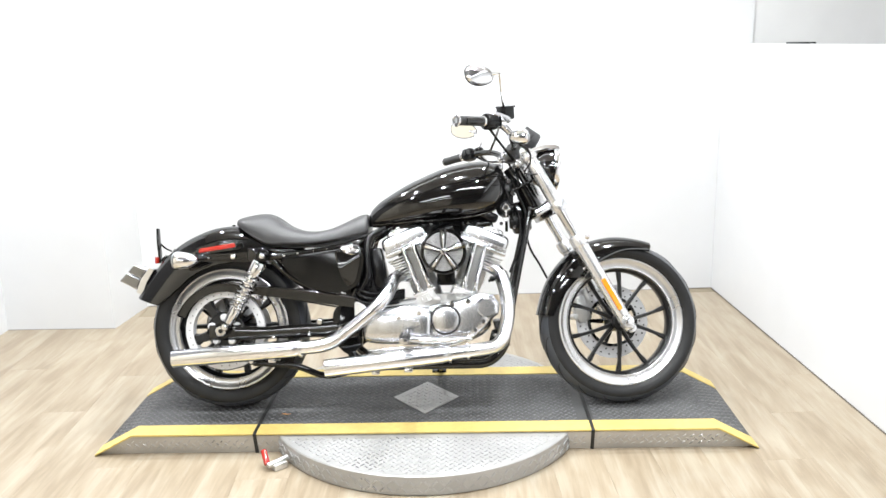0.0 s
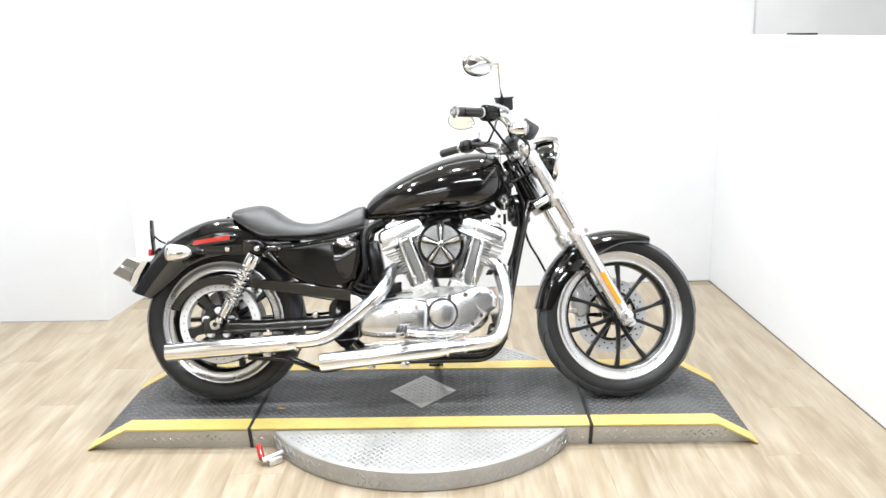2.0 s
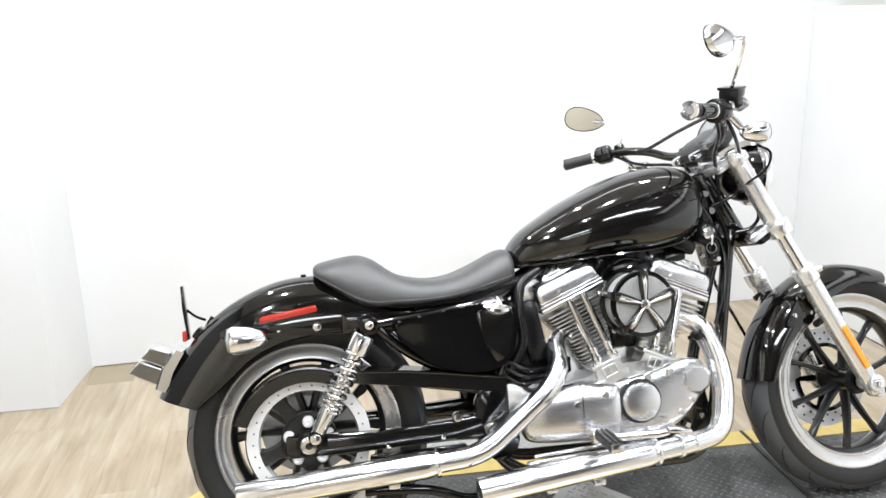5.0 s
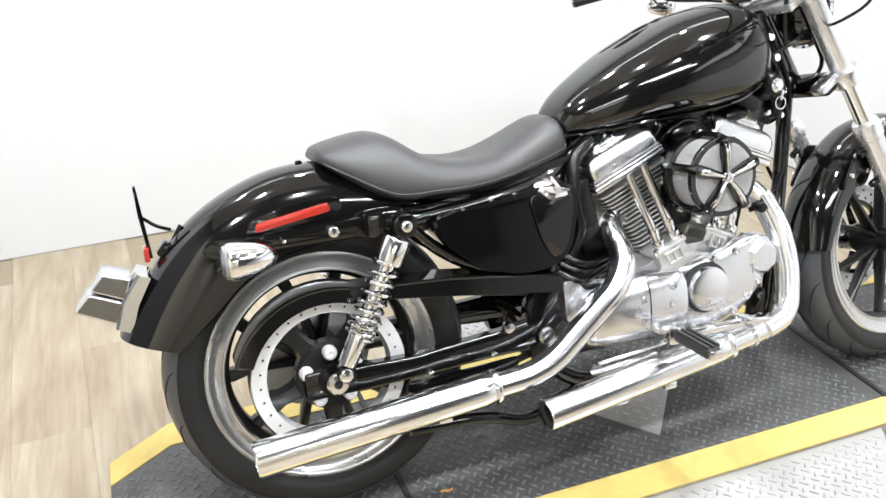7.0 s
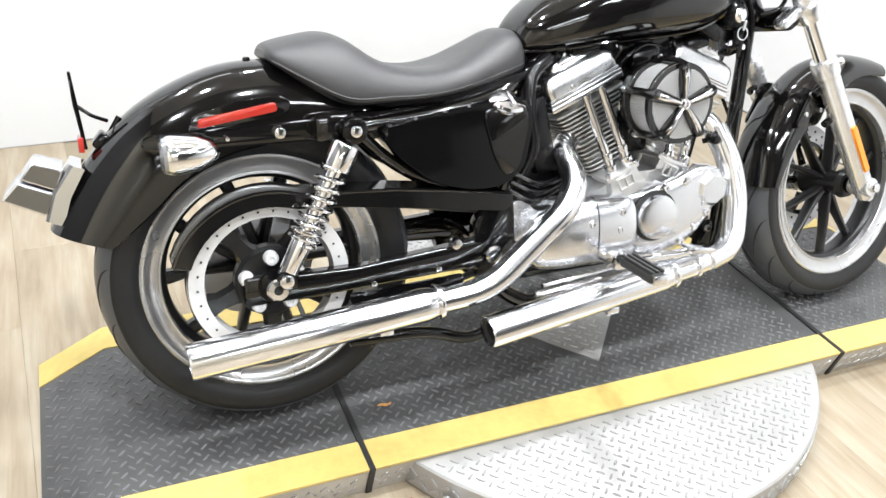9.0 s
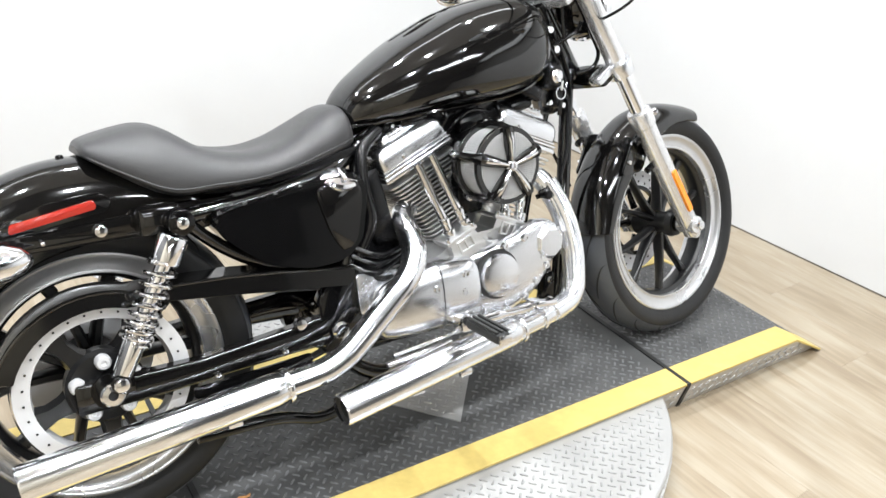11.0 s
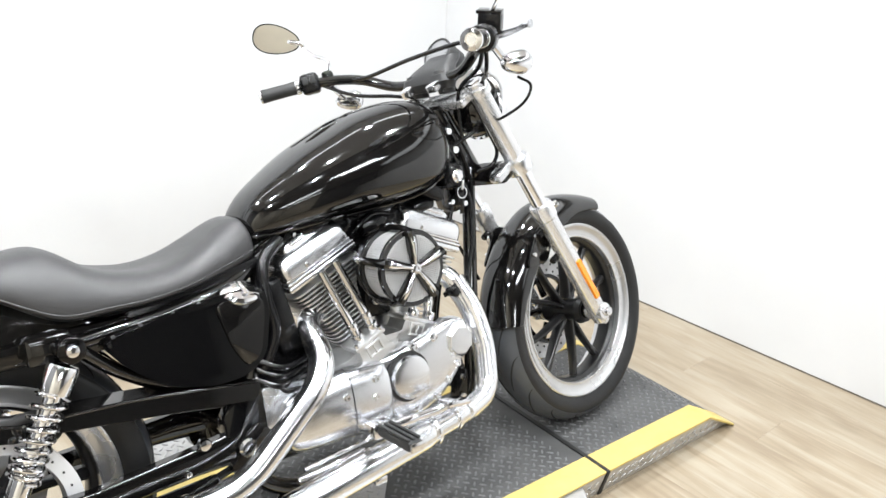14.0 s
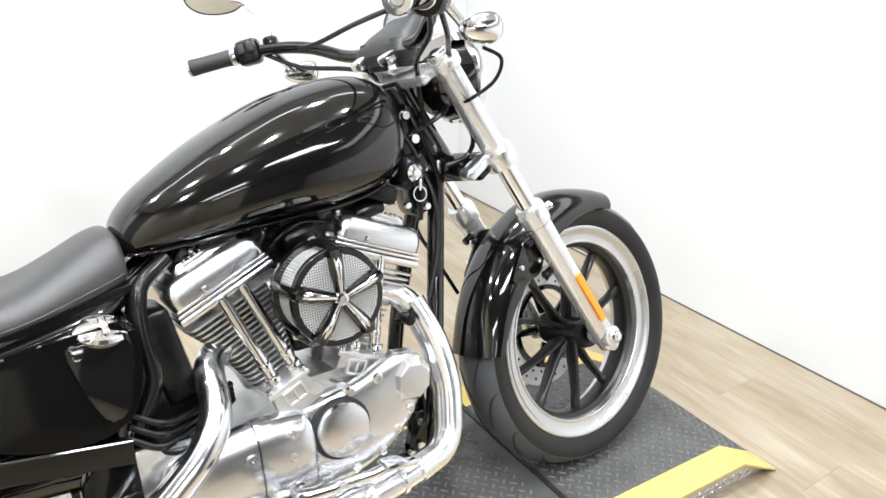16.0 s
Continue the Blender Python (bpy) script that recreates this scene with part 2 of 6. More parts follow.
# ---- the bay: walls, floor, ceiling ----
def wall(name, corners, z0, z1, mat, label):
    bm = B()
    lo = [bm.verts.new((x, y, z0)) for x, y in corners]
    hi = [bm.verts.new((x, y, z1)) for x, y in corners]
    bm.faces.new(lo), bm.faces.new(hi)
    for i in range(len(lo)):
        bm.faces.new((lo[i], lo[(i + 1) % len(lo)], hi[(i + 1) % len(lo)], hi[i]))
    return tagged(link(name, bm, mat), label, "wall", kind="structure")


wall("wall_back", [(-2.5, 1.44), (1.60, 1.675), (1.75, 1.68), (1.75, 1.9), (-2.5, 1.66)], 0, 2.9, WALL, "smooth white painted wall behind the motorcycle")
wall("wall_right", [(1.595, 1.673), (1.70, -0.35), (2.03, -6.8), (2.15, -6.8), (1.82, -0.35), (1.715, 1.673)], 0, 1.385, WALL, "white half-height partition wall beside the ramp")
wall("wall_column", [(-2.27, 1.115), (-1.695, 1.115), (-1.66, 1.487), (-2.27, 1.453)], 0, 2.9, WALL, "white boxed-out wall column in the corner")
wall("wall_left", [(-2.27, 1.45), (-2.27, 0.3), (-2.42, 0.3), (-2.42, 1.44)], 0, 2.9, WALL, "plain white side wall")
# unseen dark section, added so the rear fender reflects no white wall
wall("unseen_wall_left_dark", [(-2.27, 0.3), (-2.27, -1.3), (-2.42, -1.3), (-2.42, 0.3)], 0, 2.9, DIM, "unseen dark grey side wall added to darken reflections")
# two unseen walls added where the mirror looks, coloured for its reflection
wall("unseen_wall_left_beige", [(-2.27, -1.3), (-2.27, -6.8), (-2.42, -6.8), (-2.42, -1.3)], 0, 2.9, BEIGE, "unseen beige side wall of the showroom, tinted for the mirror's reflection")
wall("unseen_wall_front_beige", [(-2.42, -6.8), (-0.3, -6.8), (-0.3, -6.95), (-2.42, -6.95)], 0, 2.9, BEIGE, "unseen beige showroom wall at the far end, tinted for the mirror's reflection")
# unseen dark wall, added to keep the side cover's reflections black
wall("unseen_wall_front_dark", [(-0.3, -6.8), (3.2, -6.8), (3.2, -6.95), (-0.3, -6.95)], 0, 2.9, DIM, "unseen dark grey showroom wall at the far end, added to darken reflections")
wall("wall_beyond", [(3.05, 1.9), (3.05, -6.8), (3.2, -6.8), (3.2, 1.9)], 0, 2.9, GREYWALL, "grey wall beyond the low partition")
wall("wall_return", [(1.75, 1.69), (3.05, 1.75), (3.05, 1.9), (1.75, 1.9)], 0, 2.9, GREYWALL, "grey wall end beyond the low partition")

# unseen ceiling, split pale and dark to shape the motorcycle's reflections
for nm, y0, y1, mat, label in (("ceiling_bay", -1.05, 2.05, CEIL, "unseen flat white ceiling over the bay, warmed for reflections"), ("unseen_ceiling_dark", -7.15, -1.05, DARKCEIL, "unseen dark ceiling over the showroom, added to darken reflections")):
    bm = B()
    box(bm, (0.35, (y0 + y1) / 2, 2.95), (6.2, y1 - y0, 0.1))
    tagged(link(nm, bm, mat), label, "ceiling", kind="structure")

bm = B()
box(bm, (0.4, -2.6, -0.053), (5.9, 9.2, 0.1))
floor = tagged(link("floor", bm, SEAM), "pale oak-look vinyl plank floor", "floor", kind="structure")


# ---- the motorcycle ramp and turntable ----
TOP, NEAR, FAR, BEND, TIP, JOINT = 0.08, -0.302, 0.298, 1.055, 1.197, 0.607
STRIPE, LEANIN = 0.078, 0.020


def surface_z(x):
    """The height of the ramp's top along its length."""
    ax = abs(x)
    return TOP if ax < BEND else TOP * (TIP - ax) / (TIP - BEND) + 0.004 * (ax - BEND) / (TIP - BEND)


def lugs(x0, x1, y0, y1, pitch, length, width, high, keep, z_of):
    """Raised lens-shaped tread bars in alternating directions, joined into one mesh."""
    verts, faces = [], []
    nx, ny = int((x1 - x0) / pitch), int(2 * (y1 - y0) / pitch)
    for i in range(nx):
        for j in range(ny):
            x, y = x0 + (i + 0.25 + 0.5 * (j % 2)) * pitch, y0 + (j + 0.5) * pitch / 2
            if not keep(x, y):
                continue
            a = radians(45 if j % 2 else -45)
            c, s = math.cos(a), math.sin(a)
            base = len(verts)
            for u, w, h in ((-1, 0, 0), (-0.55, -1, 0), (0.55, -1, 0), (1, 0, 0), (0.55, 1, 0), (-0.55, 1, 0),
                            (-0.7, 0, 1), (-0.4, -0.45, 1), (0.4, -0.45, 1), (0.7, 0, 1), (0.4, 0.45, 1), (-0.4, 0.45, 1)):
                px, py = x + u * length / 2 * c - w * width / 2 * s, y + u * length / 2 * s + w * width / 2 * c
                verts.append((px, py, z_of(px, py) + (high if h else -0.001)))
            for k in range(6):
                faces.append((base + k, base + (k + 1) % 6, base + 6 + (k + 1) % 6, base + 6 + k))
            faces.append(tuple(base + 6 + k for k in range(6)))
    me = bpy.data.meshes.new("tread")
    me.from_pydata(verts, [], faces)
    me.update()
    return me


def tread_part(me, mat, parent, label):
    me.materials.append(mat)
    ob = new("tread", me)
    ob.parent = parent
    return tagged(ob, label, kind="stuff")


def ramp_section(name, x0, x1, label):
    """One length of the platform: body, two yellow edges, black tread, steel sides."""
    thing = tagged(new(name), label, "ramp", "platform sections")
    xs = sorted({x0, x1} | {s * BEND for s in (-1, 1) if x0 < s * BEND < x1})
    top = [(x, surface_z(x)) for x in xs]
    outline = top + [(x1, 0.0), (x0, 0.0)]
    if abs(top[0][1]) < 0.02 or abs(top[-1][1]) < 0.02:
        outline = [p for i, p in enumerate(outline) if i < len(top) or abs(p[0]) < 1.1]
        tip = x0 if abs(x0) > 1.1 else x1
        outline.append((tip, 0.0)) if tip == x0 else outline.insert(len(top), (tip, 0.0))
    bm = B()
    prism(bm, outline, NEAR + LEANIN + 0.012, FAR - LEANIN - 0.012, 0.0015, seg=1)
    part("deck", bm, TREAD, thing, "black deck plate")
    for y0, y1, nm in ((NEAR, NEAR + STRIPE, "near"), (FAR - STRIPE, FAR, "far")):
        bm = B()
        prism(bm, [(x, surface_z(x) + 0.0035) for x in xs] + [(x, surface_z(x) - 0.003) for x in reversed(xs)], y0, y1, 0.0008, seg=1)
        part("edge_stripe", bm, YELLOW, thing, "yellow painted safety edge")
    for y, side in ((NEAR, 1), (FAR, -1)):
        bm = B()
        top_z = [(x, max(surface_z(x) - 0.006, 0.003)) for x in xs]
        loft(bm, [[(x, y + side * (LEANIN * (1 - z / TOP) + d), z) for x, z in top_z + [(x1, 0.001), (x0, 0.001)]] for d in (0.001, 0.010)])
        skirt = part("side_skirt", bm, SKIRT, thing, "bare tread plate side")
        if side > 0:
            me = lugs(x0, x1, 0.0, TOP, 0.0296, 0.0225, 0.0062, 0.0022,
                      lambda x, z: z < surface_z(x) - 0.014 and z > 0.008, lambda x, z: 0.0)
            for v in me.vertices:
                v.co = Vector((v.co.x, y + LEANIN * (1 - v.co.y / TOP) + 0.001 - v.co.z, v.co.y))
            tread_part(me, STEELLUG, skirt, "raised tread bars on the side plate")
    me = lugs(x0 + 0.01, x1 - 0.01, NEAR + STRIPE, FAR - STRIPE, 0.0296, 0.0225, 0.0062, 0.0024,
              lambda x, y: abs(x) + abs(y - 0.0) * 1.0 > 0.155 or abs(x) > 0.14, lambda x, y: surface_z(x))
    # bars coloured lighter than the deck plate
    tread_part(me, LUG, thing, "raised tread bars, lighter grey than the deck")
    return thing


mid = ramp_section("ramp_platform", -JOINT + 0.006, JOINT - 0.006, "black tread plate platform with yellow edges under the motorcycle")
ramp_section("ramp_end", -TIP, -JOINT - 0.006, "black tread plate end ramp with yellow edges behind the rear wheel")
ramp_section("ramp_end", JOINT + 0.006, TIP, "black tread plate end ramp with yellow edges under the front wheel")

# bare steel diamond let into the deck
DX, DY, DZ = 0.128, 0.150, TOP + 0.003
bm = B()
for s in (1,):
    loft(bm, [[(-DX, 0.002, z), (0, 0.002 - DY, z), (DX, 0.002, z), (0, 0.002 + DY, z)] for z in (TOP - 0.004, DZ)])
dia = part("diamond_plate", bm, STEEL, mid, "bare steel diamond-shaped plate")
tread_part(lugs(-DX, DX, -DY, DY, 0.0296, 0.0225, 0.0062, 0.0026, lambda x, y: abs(x) / DX + abs(y) / DY < 0.86, lambda x, y: DZ), STEELLUG, dia, "raised bars on the steel plate")

# black rubber seams where the sections meet
for s in (-1, 1):
    bm = B()
    loft(bm, [[(x, y, z) for y, z in ((NEAR + LEANIN - 0.004, 0.0), (NEAR - 0.003, TOP), (NEAR - 0.001, TOP + 0.0045), (FAR + 0.001, TOP + 0.0045), (FAR + 0.003, TOP), (FAR - LEANIN + 0.004, 0.0))] for x in (s * JOINT - 0.0058, s * JOINT + 0.0058)])
    tagged(link("joint_seal", bm, RUBBERGAP), "thin black rubber seal between two platform sections", "seal", "platform seals")

# the round turntable under the platform
RT, ZT = 0.598, 0.072
bm = B()
spin(bm, [(0.0, 0.0), (RT - 0.004, 0.0), (RT, 0.004), (RT, ZT - 0.004), (RT - 0.004, ZT), (0.0, ZT)], Matrix.Identity(4), 120)
disc = tagged(link("turntable", bm, STEEL), "round bare steel tread plate turntable under the platform", "turntable")
tread_part(lugs(-0.6, 0.6, -0.6, 0.6, 0.0296, 0.0225, 0.0062, 0.0026,
                lambda x, y: x * x + y * y < (RT - 0.018) ** 2 and (y < NEAR - 0.016 or y > FAR + 0.016), lambda x, y: ZT), STEELLUG, disc, "raised tread bars")
bm = B()
n = 150
for i in range(n):
    a = 2 * math.pi * (i + 0.5) / n
    if -0.46 < math.sin(a) < 0.52:
        continue
    for k in range(2):
        m = Matrix.Rotation(a, 4, "Z") @ Matrix.Translation((RT, 0, 0.02 + 0.024 * k)) @ Matrix.Rotation(radians(45 if (i + k) % 2 else -45), 4, "X")
        box(bm, (0, 0, 0), (0.006, 0.021, 0.006), m=Matrix.Identity(4))
        for v in list(bm.verts)[-8:]:
            v.co = m @ v.co
rim_l = part("rim_tread", bm, STEELLUG, disc, "raised tread bars round the rim")
tagged(rim_l, kind="stuff")

# ---- the motorcycle, leaning on its side stand ----
LEAN_DEG, LEAN_Y, STEER = 15.0, -0.06, 7.5
bike = tagged(new("motorcycle"), "black and chrome V-twin cruiser motorcycle leaning on its side stand", "motorcycle")
bike.matrix_world = Matrix.Translation((0, LEAN_Y, TOP + 0.003)) @ Matrix.Rotation(radians(-LEAN_DEG), 4, "X")

RAKE = radians(29.4)
STEM = Vector((0.343, 0, 0.905))
AXIS = Vector((-math.sin(RAKE), 0, math.cos(RAKE)))
FRONT = Matrix.Translation(STEM) @ Matrix.Rotation(radians(STEER), 4, AXIS) @ Matrix.Translation(-STEM)


def fp(name, bm, mat, parent=None, label=""):
    """A part that turns with the fork."""
    return part(name, turned(bm, FRONT), mat, parent or bike, label)


def bp(name, bm, mat, parent=None, label=""):
    return part(name, bm, mat, parent or bike, label)


def bolt_head(bm, x, y, z, r=0.009, h=0.008):
    spin(bm, [(r, 0), (r, h * 0.6), (r * 0.75, h), (0, h)], along_y(x, y, z), 12)


# -- wheels --
def wheel(name, add, cx, cz, R, half, rim_r, phase, label, slim=1.0):
    bm = B()
    lip = rim_r
    # hub and split spokes, five pairs
    spin(bm, [(0.02, -0.07), (0.045 * slim, -0.07), (0.052 * slim, -0.055), (0.04 * slim, -0.03), (0.04 * slim, 0.03), (0.052 * slim, 0.055), (0.045 * slim, 0.07), (0.02, 0.07)], along_y(cx, 0, cz), 32)
    inner = rim_r - 0.034
    hub = add(name, bm, WRINKLE, None, label)
    for k in range(5):
        mid_a = phase + 2 * math.pi * k / 5
        for s in (-1, 1):
            a0, a1 = mid_a + s * radians(9), mid_a + s * radians(18)
            line = []
            for t in np.linspace(0, 1, 7):
                rr, aa = 0.03 + (inner + 0.004 - 0.03) * t, a0 + (a1 - a0) * t ** 0.8
                line.append((rr, aa, 0.0105 - 0.0030 * t if t < 0.8 else 0.0125))
            bm = B()
            rings = []
            for rr, aa, w in line:
                c = Vector((cx + rr * math.cos(aa), 0, cz + rr * math.sin(aa)))
                tn = Vector((-math.sin(aa), 0, math.cos(aa)))
                d = (0.026 - 0.012 * (rr / inner)) * slim
                rings.append([c + tn * u * w * slim + Vector((0, v * d, 0)) for u, v in ((-1, -0.6), (-0.5, -1), (0.5, -1), (1, -0.6), (1, 0.6), (0.5, 1), (-0.5, 1), (-1, 0.6))])
            loft(bm, rings)
            add("spoke", bm, WRINKLE, hub)
    bm = B()
    spin(bm, [(inner - 0.013, -0.016), (inner - 0.010, -0.022), (inner + 0.004, -0.030), (inner + 0.004, 0.030), (inner - 0.010, 0.022), (inner - 0.013, 0.016)], along_y(cx, 0, cz), 96, closed=True)
    add("rim_flange", bm, WRINKLE, hub, "black inner rim flange")
    # barrel
    bm = B()
    w = half * 0.82
    spin(bm, [(rim_r - 0.014, -w * 0.74), (rim_r - 0.034, -w * 0.50), (rim_r - 0.034, w * 0.50), (rim_r - 0.014, w * 0.74),
              (rim_r - 0.012, w * 0.70), (rim_r - 0.026, 0), (rim_r - 0.012, -w * 0.70)], along_y(cx, 0, cz), 96, closed=True)
    add("rim_barrel", bm, WRINKLE, hub, "black rim barrel")
    for s in (-1, 1):
        bm = B()
        spin(bm, [(rim_r - 0.036, s * (w - 0.022)), (rim_r - 0.0345, s * (w - 0.0085)), (rim_r - 0.0330, s * (w - 0.0072)), (rim_r - 0.0300, s * (w - 0.0076)), (rim_r - 0.0285, s * (w - 0.0100)), (rim_r - 0.020, s * (w - 0.0095)), (rim_r - 0.012, s * (w - 0.0065)),
                  (rim_r - 0.0055, s * (w - 0.0010)), (rim_r - 0.003, s * (w + 0.0008)), (rim_r + 0.001, s * (w + 0.0015)), (rim_r + 0.004, s * w), (rim_r + 0.004, s * (w - 0.006)), (rim_r - 0.030, s * w * 0.50)], along_y(cx, 0, cz), 128, closed=True)
        add("rim_lip", bm, RIM, hub, "bright machined rim lip")
    bm = B()
    h, b = half, rim_r + 0.002
    prof = [(b - 0.006, w * 0.93), (b + 0.004, w * 0.99), (b + 0.010, h * 0.90), (b + 0.024, h * 0.985), (R - 0.036, h), (R - 0.027, h * 0.985), (R - 0.024, h * 0.955), (R - 0.012, h * 0.70), (R - 0.004, h * 0.38), (R, 0)]
    prof = prof + [(r, -y) for r, y in reversed(prof[:-1])]
    spin(bm, prof, along_y(cx, 0, cz), 128, closed=True)
    tyre = add("tyre", bm, TYRE, hub, "black road tyre with curved grooves")
    # worn running surface, a little proud of the carcass, bluish sheen in its colour
    bm = B()
    band = [(R - 0.0245, h * 0.952), (R - 0.0236, h * 0.954), (R - 0.0116, h * 0.703), (R - 0.0036, h * 0.382), (R + 0.0004, 0)]
    band = band + [(r, -y) for r, y in reversed(band[:-1])]
    spin(bm, band + [(R - 0.006, -h * 0.36), (R - 0.006, h * 0.36)], along_y(cx, 0, cz), 128, closed=True)
    add("running_surface", bm, WORNSHEEN, tyre, "grey worn tread surface")
    # tread grooves as dark channels let into the shoulder
    bm = B()
    n = 17
    for i in range(n):
        for s in (-1, 1):
            a0 = 2 * math.pi * (i + (0.5 if s > 0 else 0)) / n
            line = []
            for t in np.linspace(0, 1, 9):
                y = s * h * (0.10 + 0.80 * t)
                q = abs(y) / h
                rr = R - 0.0005 - 0.004 * (min(q, 0.38) / 0.38) ** 2 if q < 0.38 else R - 0.0045 - 0.008 * (q - 0.38) / 0.32 if q < 0.7 else R - 0.0125 - 0.012 * (q - 0.7) / 0.255
                aa = a0 + 0.34 * (1 - t) ** 1.6
                line.append((cx + rr * math.cos(aa), y, cz + rr * math.sin(aa)))
            sweep(bm, line, [0.0008 + 0.0022 * math.sin(math.pi * t) for t in np.linspace(0, 1, 9)], 6)
    tagged(add("tread_groove", bm, RUBBERGAP, tyre, "curved tread grooves"), kind="stuff")
    return hub


RX, RZ, RR = -0.744, 0.303, 0.303
FX, FZ, FR = 0.745, 0.304, 0.307
rear_wheel = wheel("rear_wheel", bp, RX, RZ, RR, 0.073, 0.226, radians(18), "black split-spoke cast wheel")
front_wheel = wheel("front_wheel", fp, FX, FZ, FR, 0.060, 0.237, radians(-2), "black split-spoke cast wheel", 0.72)

# front brake on the far side
bm = B()
spin(bm, [(0.095, -0.0025), (0.143, -0.0025), (0.143, 0.0025), (0.095, 0.0025)], along_y(FX, 0.076, FZ), 64, closed=True)
fp("brake_disc", bm, LIP, front_wheel, "bright steel brake disc")
bm = B()
spin(bm, [(0.088, -0.004), (0.099, -0.004), (0.099, 0.004), (0.088, 0.004)], along_y(FX, 0.068, FZ), 48, closed=True)
for k in range(5):
    a = radians(34 + 72 * k)
    rod(bm, (FX + 0.04 * math.cos(a), 0.062, FZ + 0.04 * math.sin(a)), (FX + 0.09 * math.cos(a), 0.068, FZ + 0.09 * math.sin(a)), 0.010, 0.007, seg=10)
fp("disc_carrier", bm, SATIN, front_wheel, "black disc carrier")
# drilled holes drawn as black pegs, their shade put into the colour
bm = B()
for i in range(24):
    for j in range(2):
        a = 2 * math.pi * (i + 0.5 * j) / 24
        r = 0.11 + 0.018 * j
        rod(bm, (FX + r * math.cos(a), 0.0725, FZ + r * math.sin(a)), (FX + r * math.cos(a), 0.0795, FZ + r * math.sin(a)), 0.0035, seg=8)
tagged(fp("disc_hole", bm, RUBBERGAP, front_wheel, "black pegs standing for the shade in the disc's drilled holes"), kind="stuff")
bm = B()
cm = Matrix.Rotation(radians(-20), 4, "Y")
box(bm, (FX - 0.125, 0.085, FZ + 0.055), (0.06, 0.055, 0.115), 0.012, cm)
box(bm, (FX - 0.105, 0.085, FZ + 0.10), (0.03, 0.03, 0.06), 0.006, cm)
for dz in (0.02, 0.085):
    rod(bm, (FX - 0.15, 0.05, FZ + dz), (FX - 0.15, 0.12, FZ + dz), 0.011, edge=0.002)
fp("brake_caliper", bm, CAST, None, "cast brake caliper")

# rear belt pulley on the near side
bm = B()
spin(bm, [(0.118, -0.014), (0.146, -0.014), (0.150, -0.010), (0.150, 0.012), (0.122, 0.012)], along_y(RX, -0.093, RZ), 72, closed=True)
pulley = bp("belt_pulley", bm, LIP, None, "bright aluminium belt pulley ring")
bm = B()
for i in range(30):
    a = 2 * math.pi * i / 30
    bolt_head(bm, RX + 0.134 * math.cos(a), -0.1065, RZ + 0.134 * math.sin(a), 0.0022, 0.0015)
tagged(bp("pulley_stud", bm, RUBBERGAP, pulley, "small dark studs of the ring"), kind="stuff")
bm = B()
spin(bm, [(0.018, 0.020), (0.062, 0.020), (0.068, 0.012), (0.068, -0.01), (0.018, -0.01)], along_y(RX, -0.092, RZ), 40, closed=True)
for k in range(5):
    a = radians(-90 + 72 * k)
    rings = []
    for rr, wv in ((0.05, 0.030), (0.075, 0.019), (0.10, 0.017), (0.122, 0.026)):
        c, tn = Vector((RX + rr * math.cos(a), -0.093, RZ + rr * math.sin(a))), Vector((-math.sin(a), 0, math.cos(a)))
        rings.append([c + tn * u * wv + Vector((0, v, 0)) for u, v in ((-1, 0.009), (-0.7, -0.011), (0.7, -0.011), (1, 0.009))])
    loft(bm, rings)
bp("pulley_spider", bm, WRINKLE, pulley, "black spoked pulley centre")
for k in range(5):
    a = radians(-54 + 72 * k)
    bm = B()
    spin(bm, [(0.0140, 0), (0.0140, 0.014), (0.011, 0.019), (0.005, 0.0195), (0.004, 0.017), (0, 0.017)], along_y(RX + 0.050 * math.cos(a), -0.110, RZ + 0.048 * math.sin(a)), 16)
    bp("pulley_bolt", bm, LIP, pulley, "chrome bolt")
bm = B()
rod(bm, (RX, 0.15, RZ), (RX, -0.15, RZ), 0.011)
spin(bm, [(0.011, 0), (0.021, 0), (0.021, 0.026), (0.018, 0.030), (0.0085, 0.031), (0.0085, 0.016), (0, 0.016)], along_y(RX, -0.137, RZ), 24)
spin(bm, [(0.011, 0), (0.020, 0), (0.020, 0.014), (0, 0.014)], Matrix.Translation((RX, 0.137, RZ)) @ Matrix.Rotation(radians(-90), 4, "X"), 6)
axle_bm = bm
bm = B()
spin(bm, [(0.012, 0), (0.031, 0), (0.031, 0.006), (0.012, 0.006)], along_y(RX, -0.133, RZ), 28, closed=True)
bp("axle_washer", bm, SATIN, None, "black axle washer")
# black disc set into the bore for the shade inside it
bm = B()
spin(bm, [(0.0083, 0), (0.0083, 0.003), (0, 0.003)], along_y(RX, -0.154, RZ), 16)
bp("axle_bore", bm, RUBBERGAP, None, "black disc standing for the shade in the hollow axle's bore")
bm = axle_bm
bp("rear_axle", bm, CHROME, None, "chrome axle and nut")
bm = B()
spin(bm, [(0.02, -0.002), (0.13, -0.002), (0.13, 0.002), (0.02, 0.002)], along_y(RX, 0.085, RZ), 48, closed=True)
bp("brake_disc", bm, LIP, rear_wheel, "rear brake disc")

# drive belt and its guards
bm = B()
FPX, FPZ, FPR = -0.235, 0.315, 0.048
line = []
for a in np.linspace(radians(84), radians(276), 40):
    line.append((RX + 0.153 * math.cos(a), RZ + 0.153 * math.sin(a)))
for a in np.linspace(radians(-84), radians(84), 24):
    line.append((FPX + FPR * math.cos(a), FPZ + FPR * math.sin(a)))
loft(bm, [[(x, -0.081, z), (x, -0.105, z), (x + 0.0, -0.105, z + 0.0045), (x, -0.081, z + 0.0045)] for x, z in line + line[:1]], cap=False)
bp("drive_belt", bm, RUBBERGAP, None, "black toothed drive belt")
